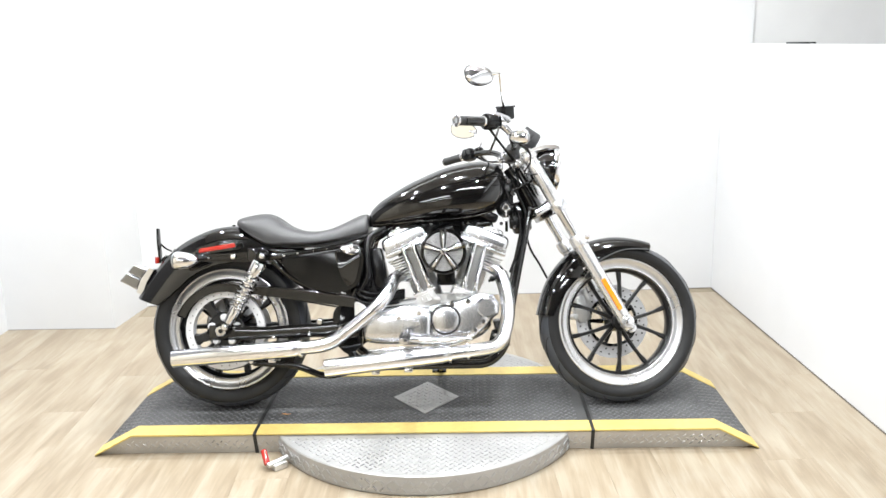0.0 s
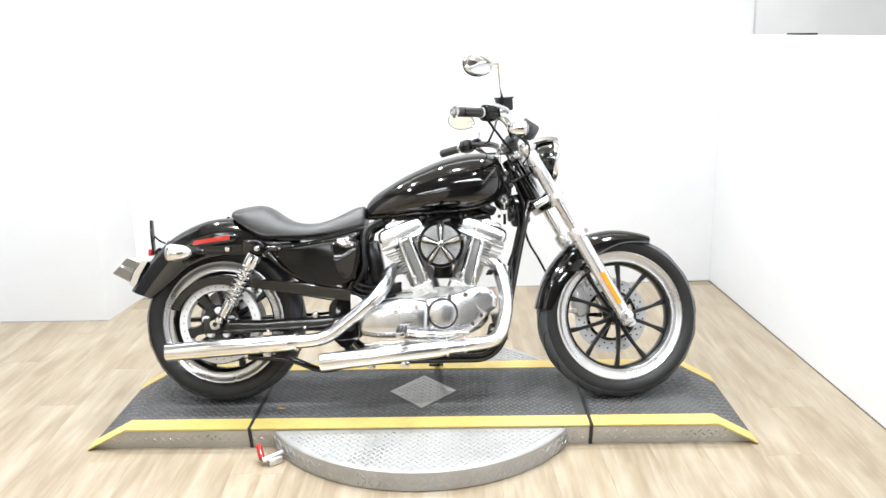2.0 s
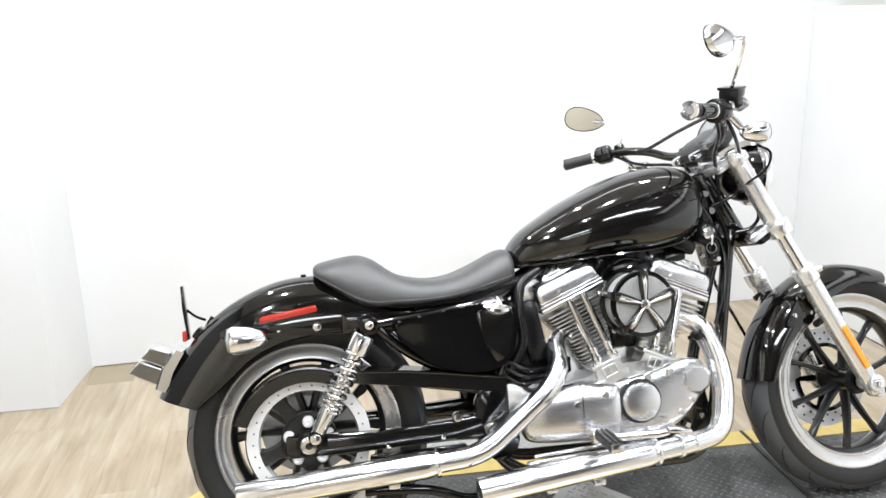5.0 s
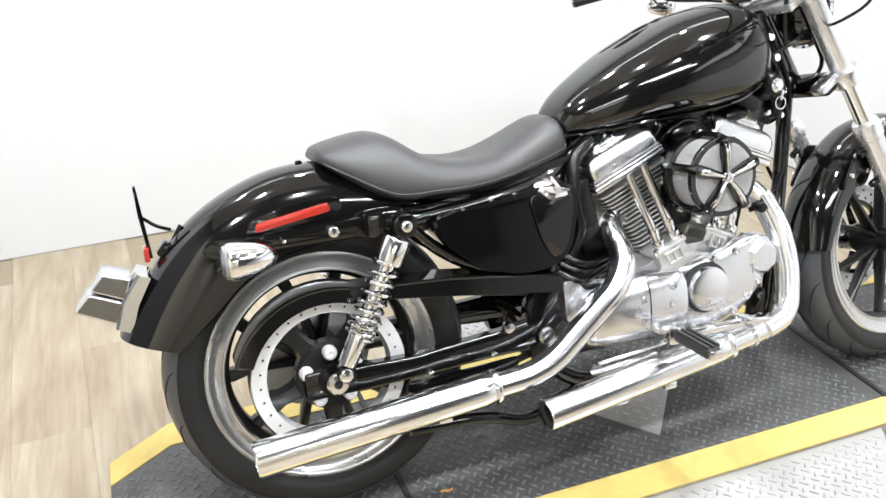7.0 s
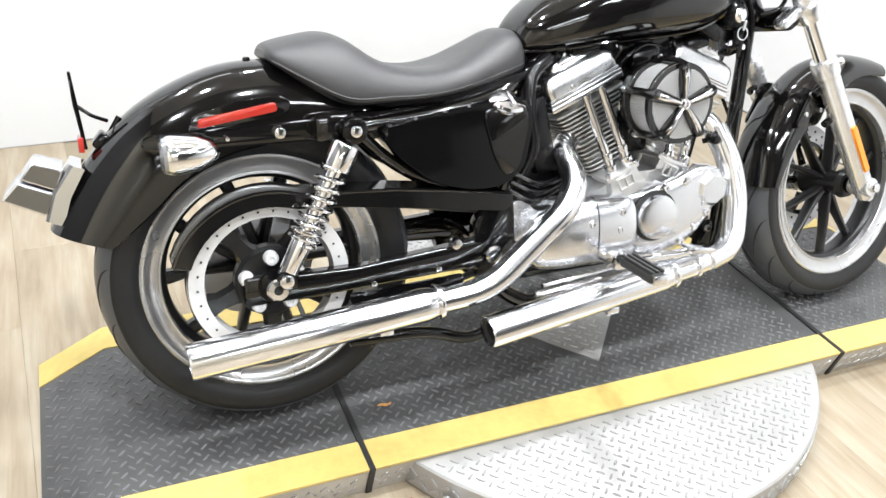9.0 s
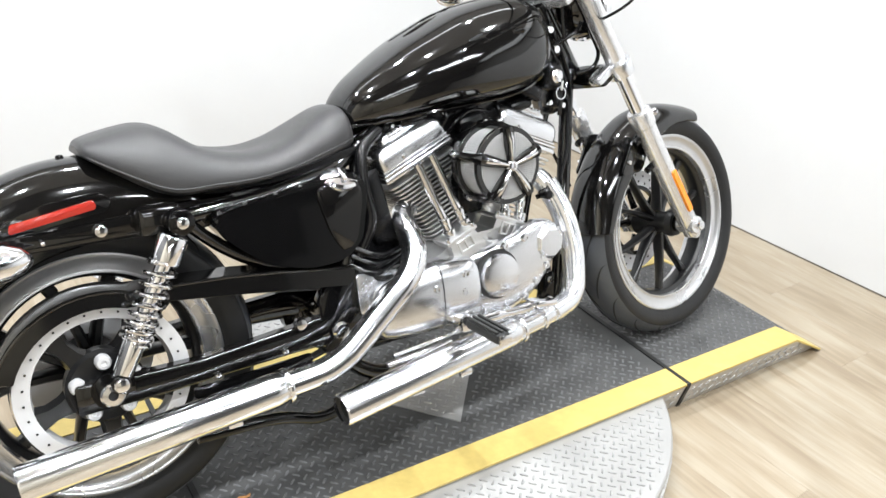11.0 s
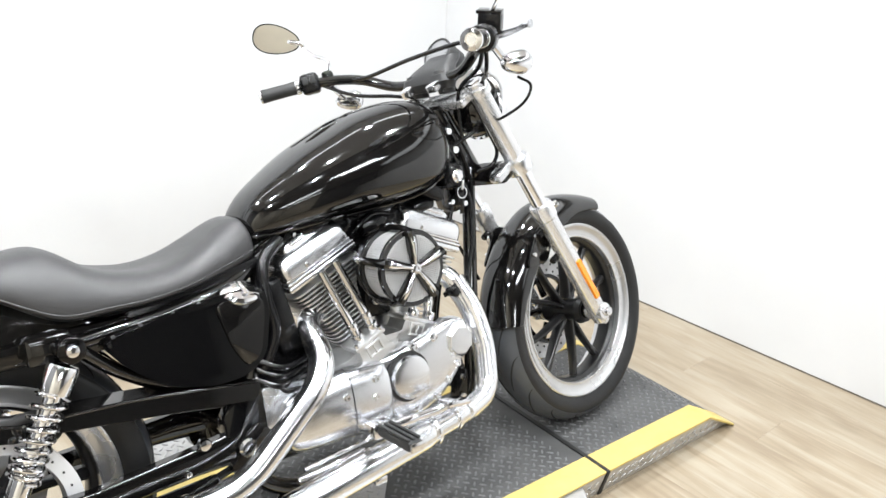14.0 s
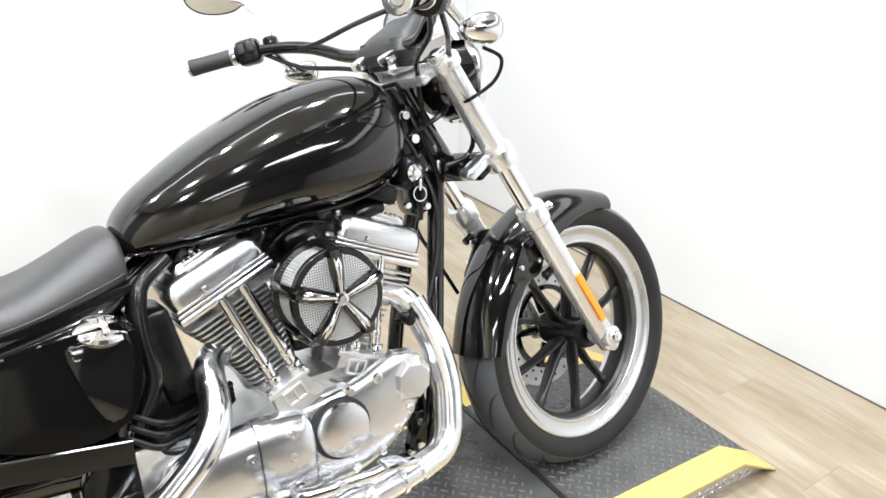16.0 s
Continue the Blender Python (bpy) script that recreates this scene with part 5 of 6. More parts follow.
for p, r in (((0.345, -0.065, 0.800), 0.011), ((0.332, -0.062, 0.845), 0.010), ((0.372, -0.050, 0.780), 0.007), ((0.352, -0.072, 0.672), 0.008), ((0.30, -0.09, 0.684), 0.007)):
    bm = B()
    bolt_head(bm, *p, r, 0.010)
    bp("frame_bolt", bm, CHROME, None, "chrome frame bolt")
for pts, r in (([(0.345, -0.05, 0.86), (0.365, -0.06, 0.80), (0.395, -0.055, 0.72), (0.385, -0.06, 0.64), (0.36, -0.075, 0.53)], 0.006),
               ([(0.33, -0.055, 0.80), (0.40, -0.075, 0.835), (0.43, -0.06, 0.85)], 0.0055),
               ([(0.34, -0.04, 0.78), (0.37, -0.07, 0.70), (0.365, -0.08, 0.60), (0.33, -0.085, 0.50)], 0.005),
               ([(0.31, -0.07, 0.83), (0.335, -0.085, 0.77), (0.345, -0.08, 0.70)], 0.0045)):
    bm = B()
    sweep(bm, smooth_path(pts, 6), r, 8)
    bp("cable", bm, PLASTIC, None, "black control cable")

# side stand on the far side
bm = B()
foot = bike.matrix_world.inverted() @ Vector((0.045, 0.262, TOP + 0.006))
sweep(bm, round_path([(0.10, 0.10, 0.165), (0.09, 0.13, 0.150), tuple(foot)], 0.02), 0.011, 12)
stand = bp("side_stand", bm, SATIN, None, "black side stand leg lowered to the deck")
bm = B()
box(bm, tuple(foot), (0.06, 0.035, 0.010), 0.003, Matrix.Rotation(radians(LEAN_DEG), 4, "X"))
bp("stand_foot", bm, SATIN, stand)

# -- fork --
FA = Vector((FX, 0, FZ))
UPV = AXIS


def leg_at(s, d):
    return FA + Vector((0, s * 0.108, 0)) + UPV * d


for s in (-1, 1):
    bm = B()
    spin(bm, [(0.016, -0.035), (0.023, -0.028), (0.0255, 0.0), (0.0262, 0.20), (0.0268, 0.325), (0.0305, 0.330), (0.0312, 0.362), (0.0285, 0.370), (0.021, 0.374)], Matrix.Translation(leg_at(s, 0)) @ (UPV.to_track_quat("Z", "Y").to_matrix().to_4x4()), 32)
    leg = fp("fork_leg", bm, SILVER, None, "silver lower fork leg")
    bm = B()
    rod(bm, leg_at(s, 0.36), leg_at(s, 0.56), 0.0195, seg=28)
    fp("fork_tube", bm, CHROME, leg, "chrome fork tube")
    bm = B()
    rod(bm, leg_at(s, 0.505), leg_at(s, 0.735), 0.0245, seg=28, edge=0.002)
    fp("fork_cover", bm, SILVER, leg, "silver upper fork cover")
    bm = B()
    rod(bm, leg_at(s, 0) + Vector((0, -0.028, 0)), leg_at(s, 0) + Vector((0, 0.028, 0)), 0.024, seg=24, edge=0.003)
    rod(bm, leg_at(s, -0.028) + Vector((0.006, -0.012, 0)), leg_at(s, -0.028) + Vector((0.006, 0.012, 0)), 0.017, seg=16, edge=0.003)
    fp("axle_clamp", bm, SILVER, leg, "silver axle clamp")
    bm = B()
    rod(bm, leg_at(s, 0) + Vector((0, s * 0.026, 0)), leg_at(s, 0) + Vector((0, s * 0.042, 0)), 0.012, seg=20, edge=0.002)
    rod(bm, leg_at(s, 0) + Vector((0, s * 0.040, 0)), leg_at(s, 0) + Vector((0, s * 0.0435, 0)), 0.006, seg=6)
    fp("axle_nut", bm, CHROME, leg, "chrome axle nut")
    bm = B()
    fwd = Vector((math.cos(RAKE), 0, math.sin(RAKE)))
    c0, c1 = leg_at(s, 0.052), leg_at(s, 0.182)
    rings = []
    for c in (c0, c0 + UPV * 0.004, c1 - UPV * 0.004, c1):
        w = 0.0075 if c in (c0, c1) else 0.0095
        rings.append([c + Vector((0, s * 0.0245, 0)) + fwd * u * w + Vector((0, s * v, 0)) for u, v in ((-1, 0), (-0.8, 0.006), (0.8, 0.006), (1, 0))])
    loft(bm, rings)
    fp("fork_reflector", bm, AMBER, leg, "amber side reflector")
    for d in (0.215, 0.300):
        bm = B()
        c = leg_at(s, d) + Vector((-0.020, -s * 0.012, -0.010))
        rod(bm, c, c + Vector((-0.022, 0, -0.010)), 0.009, seg=14, edge=0.002)
        fp("fender_lug", bm, SATIN, leg, "cast fender lug")
    bm = B()
    c = leg_at(s, 0.346)
    rod(bm, c + Vector((0.02, s * 0.012, 0.01)), c + Vector((0.034, s * 0.020, 0.018)), 0.009, seg=14, edge=0.002)
    fp("leg_bolt", bm, CHROME, leg, "chrome pinch bolt")
bm = B()
rod(bm, FA + Vector((0, -0.09, 0)), FA + Vector((0, 0.09, 0)), 0.012, seg=20)
rod(bm, FA + Vector((0, -0.088, 0)), FA + Vector((0, -0.066, 0)), 0.022, seg=24, edge=0.003)
fp("front_axle", bm, SATIN, None, "black axle and spacer")

# triple clamps
tree_rot = Matrix.Rotation(-RAKE, 4, "Y")
for d, nm, mat, h in ((0.497, "lower_triple_clamp", SATIN, 0.036), (0.712, "upper_triple_clamp", SILVER, 0.024)):
    bm = B()
    c = FA + UPV * d + Vector((-0.026, 0, -0.014))
    box(bm, tuple(c), (0.058, 0.20, h), 0.008, tree_rot)
    for s in (-1, 1):
        rod(bm, leg_at(s, d - h / 2), leg_at(s, d + h / 2), 0.0315, seg=28, edge=0.004)
    clamp = fp(nm, bm, mat, None, "black lower fork clamp" if mat is SATIN else "bright upper fork clamp")
    if mat is SATIN:
        for s in (-1, 1):
            bm = B()
            rod(bm, leg_at(s, d - 0.020), leg_at(s, d + 0.020), 0.0335, seg=28, edge=0.004)
            fp("clamp_collar", bm, POLISH, clamp, "bright fork collar")
            bm = B()
            c = leg_at(s, d)
            box(bm, tuple(c + Vector((-0.058, -s * 0.006, -0.012))), (0.066, 0.034, 0.026), 0.008, tree_rot)
            fp("clamp_arm", bm, POLISH, clamp, "bright metal clamp arm")
    else:
        for s in (-1, 1):
            bm = B()
            rod(bm, leg_at(s, d + 0.01), leg_at(s, d + 0.028), 0.021, seg=6, edge=0.003)
            fp("fork_cap", bm, CHROME, clamp, "chrome fork cap")
        bm = B()
        c = FA + UPV * d + Vector((-0.055, 0, 0.012))
        for s in (-1, 1):
            bm = B()
            box(bm, tuple(c + Vector((-0.02, s * 0.045, 0.014))), (0.040, 0.028, 0.020), 0.005, tree_rot)
            fp("riser_base", bm, CHROME, clamp, "chrome riser base")

# front fender
FF = [(0.428, 0.335), (0.452, 0.420), (0.487, 0.490), (0.545, 0.557), (0.625, 0.607), (0.70, 0.626), (0.765, 0.628), (0.83, 0.618), (0.872, 0.606)]
bm = B()
fender(bm, FF, [0.050, 0.065, 0.078, 0.085, 0.085, 0.070, 0.055, 0.045, 0.040], 0.073, (FX, 0, FZ), 0.003)
ffen = fp("front_fender", bm, PAINT, None, "glossy black front fender")
for s in (-1, 1):
    bm = B()
    prism(bm, rounded([(0.520, 0.470), (0.585, 0.570), (0.650, 0.560), (0.600, 0.470)], 0.015), *sorted((s * 0.074, s * 0.080)), 0.002)
    fp("fender_bracket", bm, PAINT, ffen)
    for x, z in ((0.565, 0.545), (0.60, 0.505), (0.548, 0.50)):
        bm = B()
        rod(bm, (x, s * 0.079, z), (x, s * 0.088, z), 0.006, seg=12, edge=0.002)
        fp("fender_bolt", bm, CHROME, ffen, "chrome bolt")

# headlamp
HX, HZ = 0.478, 0.897
hm = Matrix.Translation((HX, 0, HZ)) @ Matrix.Rotation(radians(93), 4, "Y")
bm = B()
spin(bm, [(0, -0.065), (0.030, -0.062), (0.056, -0.045), (0.072, -0.015), (0.078, 0.018), (0.079, 0.028)], hm, 44)
lamp = fp("headlamp", bm, PAINT, None, "round headlamp in a glossy black shell")
bm = B()
spin(bm, [(0.079, 0.020), (0.086, 0.024), (0.087, 0.036), (0.083, 0.045), (0.074, 0.047), (0.074, 0.030)], hm, 56, closed=True)
fp("headlamp_ring", bm, CHROME, lamp, "chrome trim ring")
bm = B()
spin(bm, [(0.075, 0.040), (0.060, 0.050), (0.030, 0.057), (0, 0.059)], hm, 44)
fp("headlamp_lens", bm, LENS, lamp, "clear domed lens")
bm = B()
rings = []
for x, z, w in ((0.385, 0.955, 0.055), (0.43, 0.978, 0.052), (0.475, 0.990, 0.050), (0.515, 0.990, 0.046), (0.530, 0.984, 0.040)):
    rings.append([(x, -w, z - 0.020), (x, -w * 0.8, z - 0.004), (x, 0, z), (x, w * 0.8, z - 0.004), (x, w, z - 0.020), (x, w * 0.8, z - 0.010), (x, 0, z - 0.006), (x, -w * 0.8, z - 0.010)])
loft(bm, rings)
fp("headlamp_bracket", bm, CHROME, lamp, "chrome headlamp visor bracket")

# handlebar
half_bar = [(0.345, 0.0, 0.966), (0.345, 0.065, 0.966), (0.336, 0.125, 0.973), (0.308, 0.195, 1.000), (0.266, 0.255, 1.012), (0.208, 0.315, 1.010), (0.128, 0.378, 0.998)]
bar_pts = [(x, -y, z) for x, y, z in reversed(half_bar[1:])] + half_bar
bm = B()
sweep(bm, smooth_path(bar_pts, 7), 0.0125, 16)
bar = fp("handlebar", bm, PAINT, None, "glossy black swept-back handlebar")
bm = B()
for s in (-1, 1):
    rings = []
    for x, z, w, h in ((0.358, 0.930, 0.022, 0.018), (0.354, 0.950, 0.023, 0.020), (0.346, 0.970, 0.024, 0.024), (0.343, 0.983, 0.020, 0.016)):
        rings.append([(x + h * math.cos(a), s * 0.045 + w * math.sin(a), z) for a in np.linspace(0, 2 * math.pi, 16, endpoint=False)])
    loft(bm, rings)
# moulded riser cover that carries the gauge
rings = []
for x, z, wy, wx in ((0.352, 0.940, 0.072, 0.024), (0.346, 0.958, 0.084, 0.028), (0.350, 0.974, 0.078, 0.030), (0.372, 0.994, 0.058, 0.034), (0.398, 1.010, 0.048, 0.032), (0.412, 1.024, 0.042, 0.024)):
    rings.append([(x + wx * math.copysign(abs(math.cos(a)) ** 0.7, math.cos(a)), wy * math.copysign(abs(math.sin(a)) ** 0.7, math.sin(a)), z) for a in np.linspace(0, 2 * math.pi, 24, endpoint=False)])
loft(bm, rings)
riser = fp("riser_cover", bm, GREYPLASTIC, bar, "black moulded riser cover")
gm = Matrix.Translation((0.398, 0.006, 1.027)) @ Matrix.Rotation(radians(-60), 4, "Y") @ Matrix.Scale(1.06, 4)
bm = B()
spin(bm, [(0, -0.058), (0.030, -0.056), (0.036, -0.050), (0.0385, -0.006), (0.0405, 0.004), (0.0385, 0.008), (0.0355, 0.007), (0.0355, 0.003), (0, 0.003)], gm, 44)
gauge = fp("speedometer", bm, GREYPLASTIC, None, "round speedometer in a black housing")
bm = B()
spin(bm, [(0.0352, 0.0034), (0.0352, 0.0050), (0, 0.0054)], gm, 44)
dial = fp("dial", bm, DIAL, gauge, "grey dial face")
bm = B()
for k in range(13):
    a = radians(-130 + 260 * k / 12)
    g = box(bm, (0, 0, 0), (0.0055, 0.0012, 0.0006))
    for v in g:
        v.co = gm @ (Matrix.Rotation(a, 4, "Z") @ (v.co + Vector((-0.030, 0, 0.0056))))
fp("dial_mark", bm, RUBBERGAP, dial, "short dark dial marks")

# grips, switches, levers, mirrors
for s in (-1, 1):
    p_in, p_out = Vector((0.205, s * 0.315, 1.010)), Vector((0.088, -0.393, 0.996)) if s < 0 else Vector((0.128, 0.380, 0.998))
    d = (p_out - p_in).normalized()
    reach = 0.130 if s < 0 else 0.106
    tip = p_in + d * reach
    bm = B()
    spin(bm, [(0.0165, 0), (0.0175, 0.004), (0.0165, 0.02), (0.0168, reach - 0.03), (0.0178, reach - 0.018), (0.016, reach - 0.012)], frame_to(p_in + d * 0.012, tip), 24)
    grip = fp("hand_grip", bm, GRIP, bar, "black rubber hand grip")
    bm = B()
    spin(bm, [(0.0172, 0), (0.021, 0.001), (0.0225, 0.005), (0.021, 0.010), (0.013, 0.012), (0.012, 0.006), (0, 0.006)] if s < 0 else [(0.0172, 0), (0.0176, 0.004), (0.012, 0.008), (0, 0.008)], frame_to(tip - d * 0.002, tip + d), 24)
    fp("grip_end", bm, CHROME, grip, "round chrome grip end")
    if s < 0:
        bm = B()
        rod(bm, tip + d * 0.003, tip + d * 0.0055, 0.0085, seg=20)
        fp("grip_plug", bm, POLISH, grip, "polished plug in the grip end")
    bm = B()
    rod(bm, p_in + d * 0.004, p_in + d * 0.016, 0.0195, seg=24, edge=0.003)
    fp("grip_collar", bm, CHROME, grip, "chrome collar")
    c = p_in - d * 0.022
    bm = B()
    rot = d.to_track_quat("X", "Z").to_matrix().to_4x4()
    box(bm, tuple(c), (0.048, 0.046, 0.052), 0.010, rot)
    if s < 0:
        rod(bm, p_in - d * 0.045, p_in + d * 0.004, 0.029, seg=28, edge=0.006)
    sw = fp("switch_housing", bm, PLASTIC, bar, "black switch housing")
    bm = B()
    for k in (-1, 1):
        g = box(bm, (0, 0, 0), (0.014, 0.008, 0.020), 0.002)
        for v in g:
            v.co = rot @ (v.co + Vector((k * 0.010, s * 0.024, 0.008))) + c
    fp("switch_button", bm, GRIP, sw, "black rocker switches")
    c2 = p_in - d * 0.060
    bm = B()
    box(bm, tuple(c2 + Vector((0.012, 0, 0.004))), (0.030, 0.036, 0.038), 0.008, rot)
    fp("lever_clamp", bm, CHROME if s < 0 else SATIN, bar, "lever bracket")
    bm = B()
    fl = Vector((0.9, 0, 0.1))
    far_end = FRONT.inverted() @ Vector((0.264, -0.439, 1.044))
    if s < 0:
        sweep(bm, smooth_path([c2 + fl * 0.020, c2 + fl * 0.052 + d * 0.01, (c2 + fl * 0.052).lerp(far_end, 0.45) + Vector((0.008, 0, 0)), far_end.lerp(c2, 0.12), far_end], 6), [0.0075] * 12 + [0.0062] * 10 + [0.0085] * 3, 10)
    else:
        sweep(bm, smooth_path([c2 + fl * 0.028, c2 + fl * 0.060 + d * 0.03, c2 + fl * 0.066 + d * 0.09, c2 + fl * 0.055 + d * 0.155, c2 + fl * 0.058 + d * 0.178], 6), [0.0075] * 12 + [0.0062] * 10 + [0.0085] * 3, 10)
    fp("hand_lever", bm, POLISH if s < 0 else SATIN, bar, "polished hand lever")
    if s < 0:
        bm = B()
        box(bm, tuple(c2 + Vector((0.028, 0.006, 0.034))), (0.046, 0.050, 0.044), 0.006, Matrix.Rotation(radians(LEAN_DEG), 4, "X") @ rot)
        mc = fp("brake_reservoir", bm, PLASTIC, bar, "black brake fluid reservoir")
        bm = B()
        box(bm, tuple(c2 + Vector((0.028, 0.003, 0.056))), (0.051, 0.053, 0.007), 0.002, Matrix.Rotation(radians(LEAN_DEG), 4, "X") @ rot)
        fp("reservoir_lid", bm, SATIN, mc, "flat black lid")
    # mirror: bent stem, shell and glass
    base = c2 + Vector((0.014, 0, 0.018))
    back_turn = FRONT.inverted()
    head = back_turn @ (Vector((0.222, -0.400, 1.176)) if s < 0 else Vector((0.168, 0.405, 1.118)))
    root = back_turn @ (Vector((0.288, -0.385, 1.184)) if s < 0 else Vector((0.212, 0.352, 1.098)))
    bm = B()
    sweep(bm, smooth_path([base, base + Vector((0.006, s * 0.003, 0.03)), base.lerp(root, 0.6) + Vector((0.004, 0, 0.0)), root + Vector((0.003, 0, -0.010)), root, head + (root - head) * 0.55], 6), 0.0050, 10)
    mir = fp("mirror", bm, CHROME, None, "chrome oval rear-view mirror on a bent stem")
    # the glass looks back at the rider
    back = (Vector((-0.48, 0.87, -0.10)) if s < 0 else Vector((-0.45, -0.84, -0.20))).normalized()
    ax = root - head
    ax = (ax - back * ax.dot(back)).normalized()
    vert = back.cross(ax).normalized()
    if vert.z < 0:
        vert = -vert
    for nm, mat2, prof in (("mirror_shell", CHROME, ((0.98, 0.004), (1.0, 0.0), (0.93, -0.012), (0.6, -0.022), (0.15, -0.026))), ("mirror_glass", MIRROR, ((0.94, 0.0045), (0.5, 0.0047), (0.05, 0.0048)))):
        bm = B()
        rings = []
        for k, off in prof:
            ring = []
            for a in np.linspace(0, 2 * math.pi, 36, endpoint=False):
                u, w = math.cos(a), math.sin(a)
                wide = 0.036 * (1 - 0.20 * u)
                ring.append(head + ax * (u * 0.060 * k) + vert * (math.copysign(abs(w) ** 0.85, w) * wide * k) + back * off)
            rings.append(ring)
        loft(bm, rings)
        fp(nm, bm, mat2, mir, "oval mirror glass" if mat2 is MIRROR else "chrome mirror shell")
    bm = B()
    ring = []
    for a in np.linspace(0, 2 * math.pi, 37):
        u, w = math.cos(a), math.sin(a)
        ring.append(head + ax * (u * 0.060) + vert * (math.copysign(abs(w) ** 0.85, w) * 0.036 * (1 - 0.20 * u)) + back * 0.003)
    sweep(bm, ring, 0.0018, 8)
    fp("mirror_rim", bm, PLASTIC, mir, "thin dark mirror rim")
    # front turn signal on the bar
    sc = Vector((0.325, s * 0.290, 0.962))
    m = Matrix.Translation(sc) @ Matrix.Rotation(radians(90), 4, "Y") @ Matrix.Scale(0.8, 4)
    bm = B()
    spin(bm, [(0, -0.048), (0.012, -0.043), (0.022, -0.030), (0.030, -0.006), (0.0335, 0.020), (0.0335, 0.030), (0.031, 0.036)], m, 32)
    sig = fp("turn_signal", bm, CHROME, None, "chrome bullet turn signal")
    bm = B()
    spin(bm, [(0.031, 0.034), (0.028, 0.042), (0.016, 0.047), (0, 0.048)], m, 32)
    fp("signal_lens", bm, LENS, sig, "clear lens")
    bm = B()
    rod(bm, sc + Vector((-0.01, -s * 0.01, -0.004)), c2 + Vector((0.01, 0, -0.006)), 0.0085, seg=12)
    fp("signal_stalk", bm, CHROME, sig)
    bm = B()
    sweep(bm, smooth_path([sc + Vector((0.004, 0, -0.030)), sc + Vector((0.034, s * 0.008, -0.052)), sc + Vector((0.046, -s * 0.03, -0.086)), sc + Vector((0.040, -s * 0.10, -0.112)), (0.46, s * 0.09, 0.862)], 8), 0.0033, 8)
    fp("signal_lead", bm, PLASTIC, sig, "black looped lead")

# clutch and throttle cables from the bar
for pts, r in (([(0.245, 0.285, 1.005), (0.28, 0.20, 0.965), (0.325, 0.10, 0.945), (0.35, 0.05, 0.92), (0.36, 0.03, 0.80)], 0.0045),
               ([(0.262, -0.27, 1.020), (0.276, -0.16, 1.024), (0.288, 0.0, 1.018), (0.290, 0.14, 1.004), (0.285, 0.205, 1.004)], 0.0050),
               ([(0.215, -0.305, 0.995), (0.255, -0.25, 0.962), (0.31, -0.14, 0.935), (0.352, -0.08, 0.90), (0.36, -0.07, 0.82)], 0.0050),
               ([(0.27, -0.265, 1.005), (0.335, -0.20, 0.965), (0.40, -0.12, 0.93), (0.445, -0.075, 0.84), (0.475, -0.07, 0.78), (0.45, -0.07, 0.745), (0.415, -0.05, 0.735)], 0.0050),
               ([(0.40, 0.07, 0.70), (0.43, 0.095, 0.60), (0.47, 0.10, 0.53), (0.515, 0.095, 0.44)], 0.0045)):
    bm = B()
    sweep(bm, smooth_path(pts, 7), r, 8)
    fp("control_cable", bm, PLASTIC, bar, "black control cable")

# ---- key ring hanging from the ignition ----
kpos = bike.matrix_world @ Vector((0.318, -0.117, 0.730))
bm = B()
spin(bm, [(0.0125, -0.001), (0.0145, -0.001), (0.0145, 0.001), (0.0125, 0.001)], Matrix.Translation(kpos + Vector((0, -0.003, -0.026))) @ Matrix.Rotation(radians(72), 4, "X"), 28, closed=True)
keys = tagged(link("key_ring", bm, CHROME), "small steel key ring with a tag hanging from the ignition", "key ring")
bm = B()
box(bm, tuple(kpos + Vector((0, -0.004, -0.008))), (0.004, 0.004, 0.022), 0.001)
part("key", bm, LIP, keys, "steel key")
bm = B()
box(bm, tuple(kpos + Vector((0.001, -0.006, -0.058))), (0.011, 0.003, 0.040), 0.001)
part("key_tag", bm, PLASTIC, keys, "dark key tag")

# ---- red-handled locking pin beside the turntable ----
bm = B()
rod(bm, (-0.475, -0.375, 0.030), (-0.535, -0.425, 0.022), 0.010, seg=14, edge=0.002)
box(bm, (-0.500, -0.402, 0.012), (0.05, 0.03, 0.024), 0.004, Matrix.Rotation(radians(40), 4, "Z"))
pin = tagged(link("locking_pin", bm, CAST), "small steel locking pin with a red handle beside the turntable", "locking pin")
bm = B()
rod(bm, (-0.540, -0.412, 0.020), (-0.560, -0.372, 0.055), 0.011, seg=14, edge=0.004)
part("handle", bm, RED, pin, "red plastic handle")

# a small dark object lying on the partition's top edge
bm = B()
box(bm, (1.735, 0.98, 1.389), (0.05, 0.20, 0.008), 0.002, Matrix.Rotation(radians(4), 4, "Z"))
tagged(link("wall_strip", bm, PLASTIC), "thin dark strip lying on the partition top", "strip")

# a scrap of orange tape on the deck
bm = B()
out = [(-0.542, -0.137), (-0.533, -0.132), (-0.520, -0.137), (-0.509, -0.134), (-0.512, -0.141), (-0.524, -0.144), (-0.531, -0.140)]
loft(bm, [[(x, y, z) for x, y in out] for z in (TOP + 0.0022, TOP + 0.0034)])
tagged(link("tape_scrap", bm, TAPE), "torn scrap of orange tape stuck on the deck", "tape")


FOOT_GREY = material("grey_foot_line", (0.30, 0.29, 0.28), 0.6, vary=0.15, grain=20)
FOOT_BROWN = material("brown_foot_line", (0.10, 0.085, 0.07), 0.6, vary=0.2, grain=20)
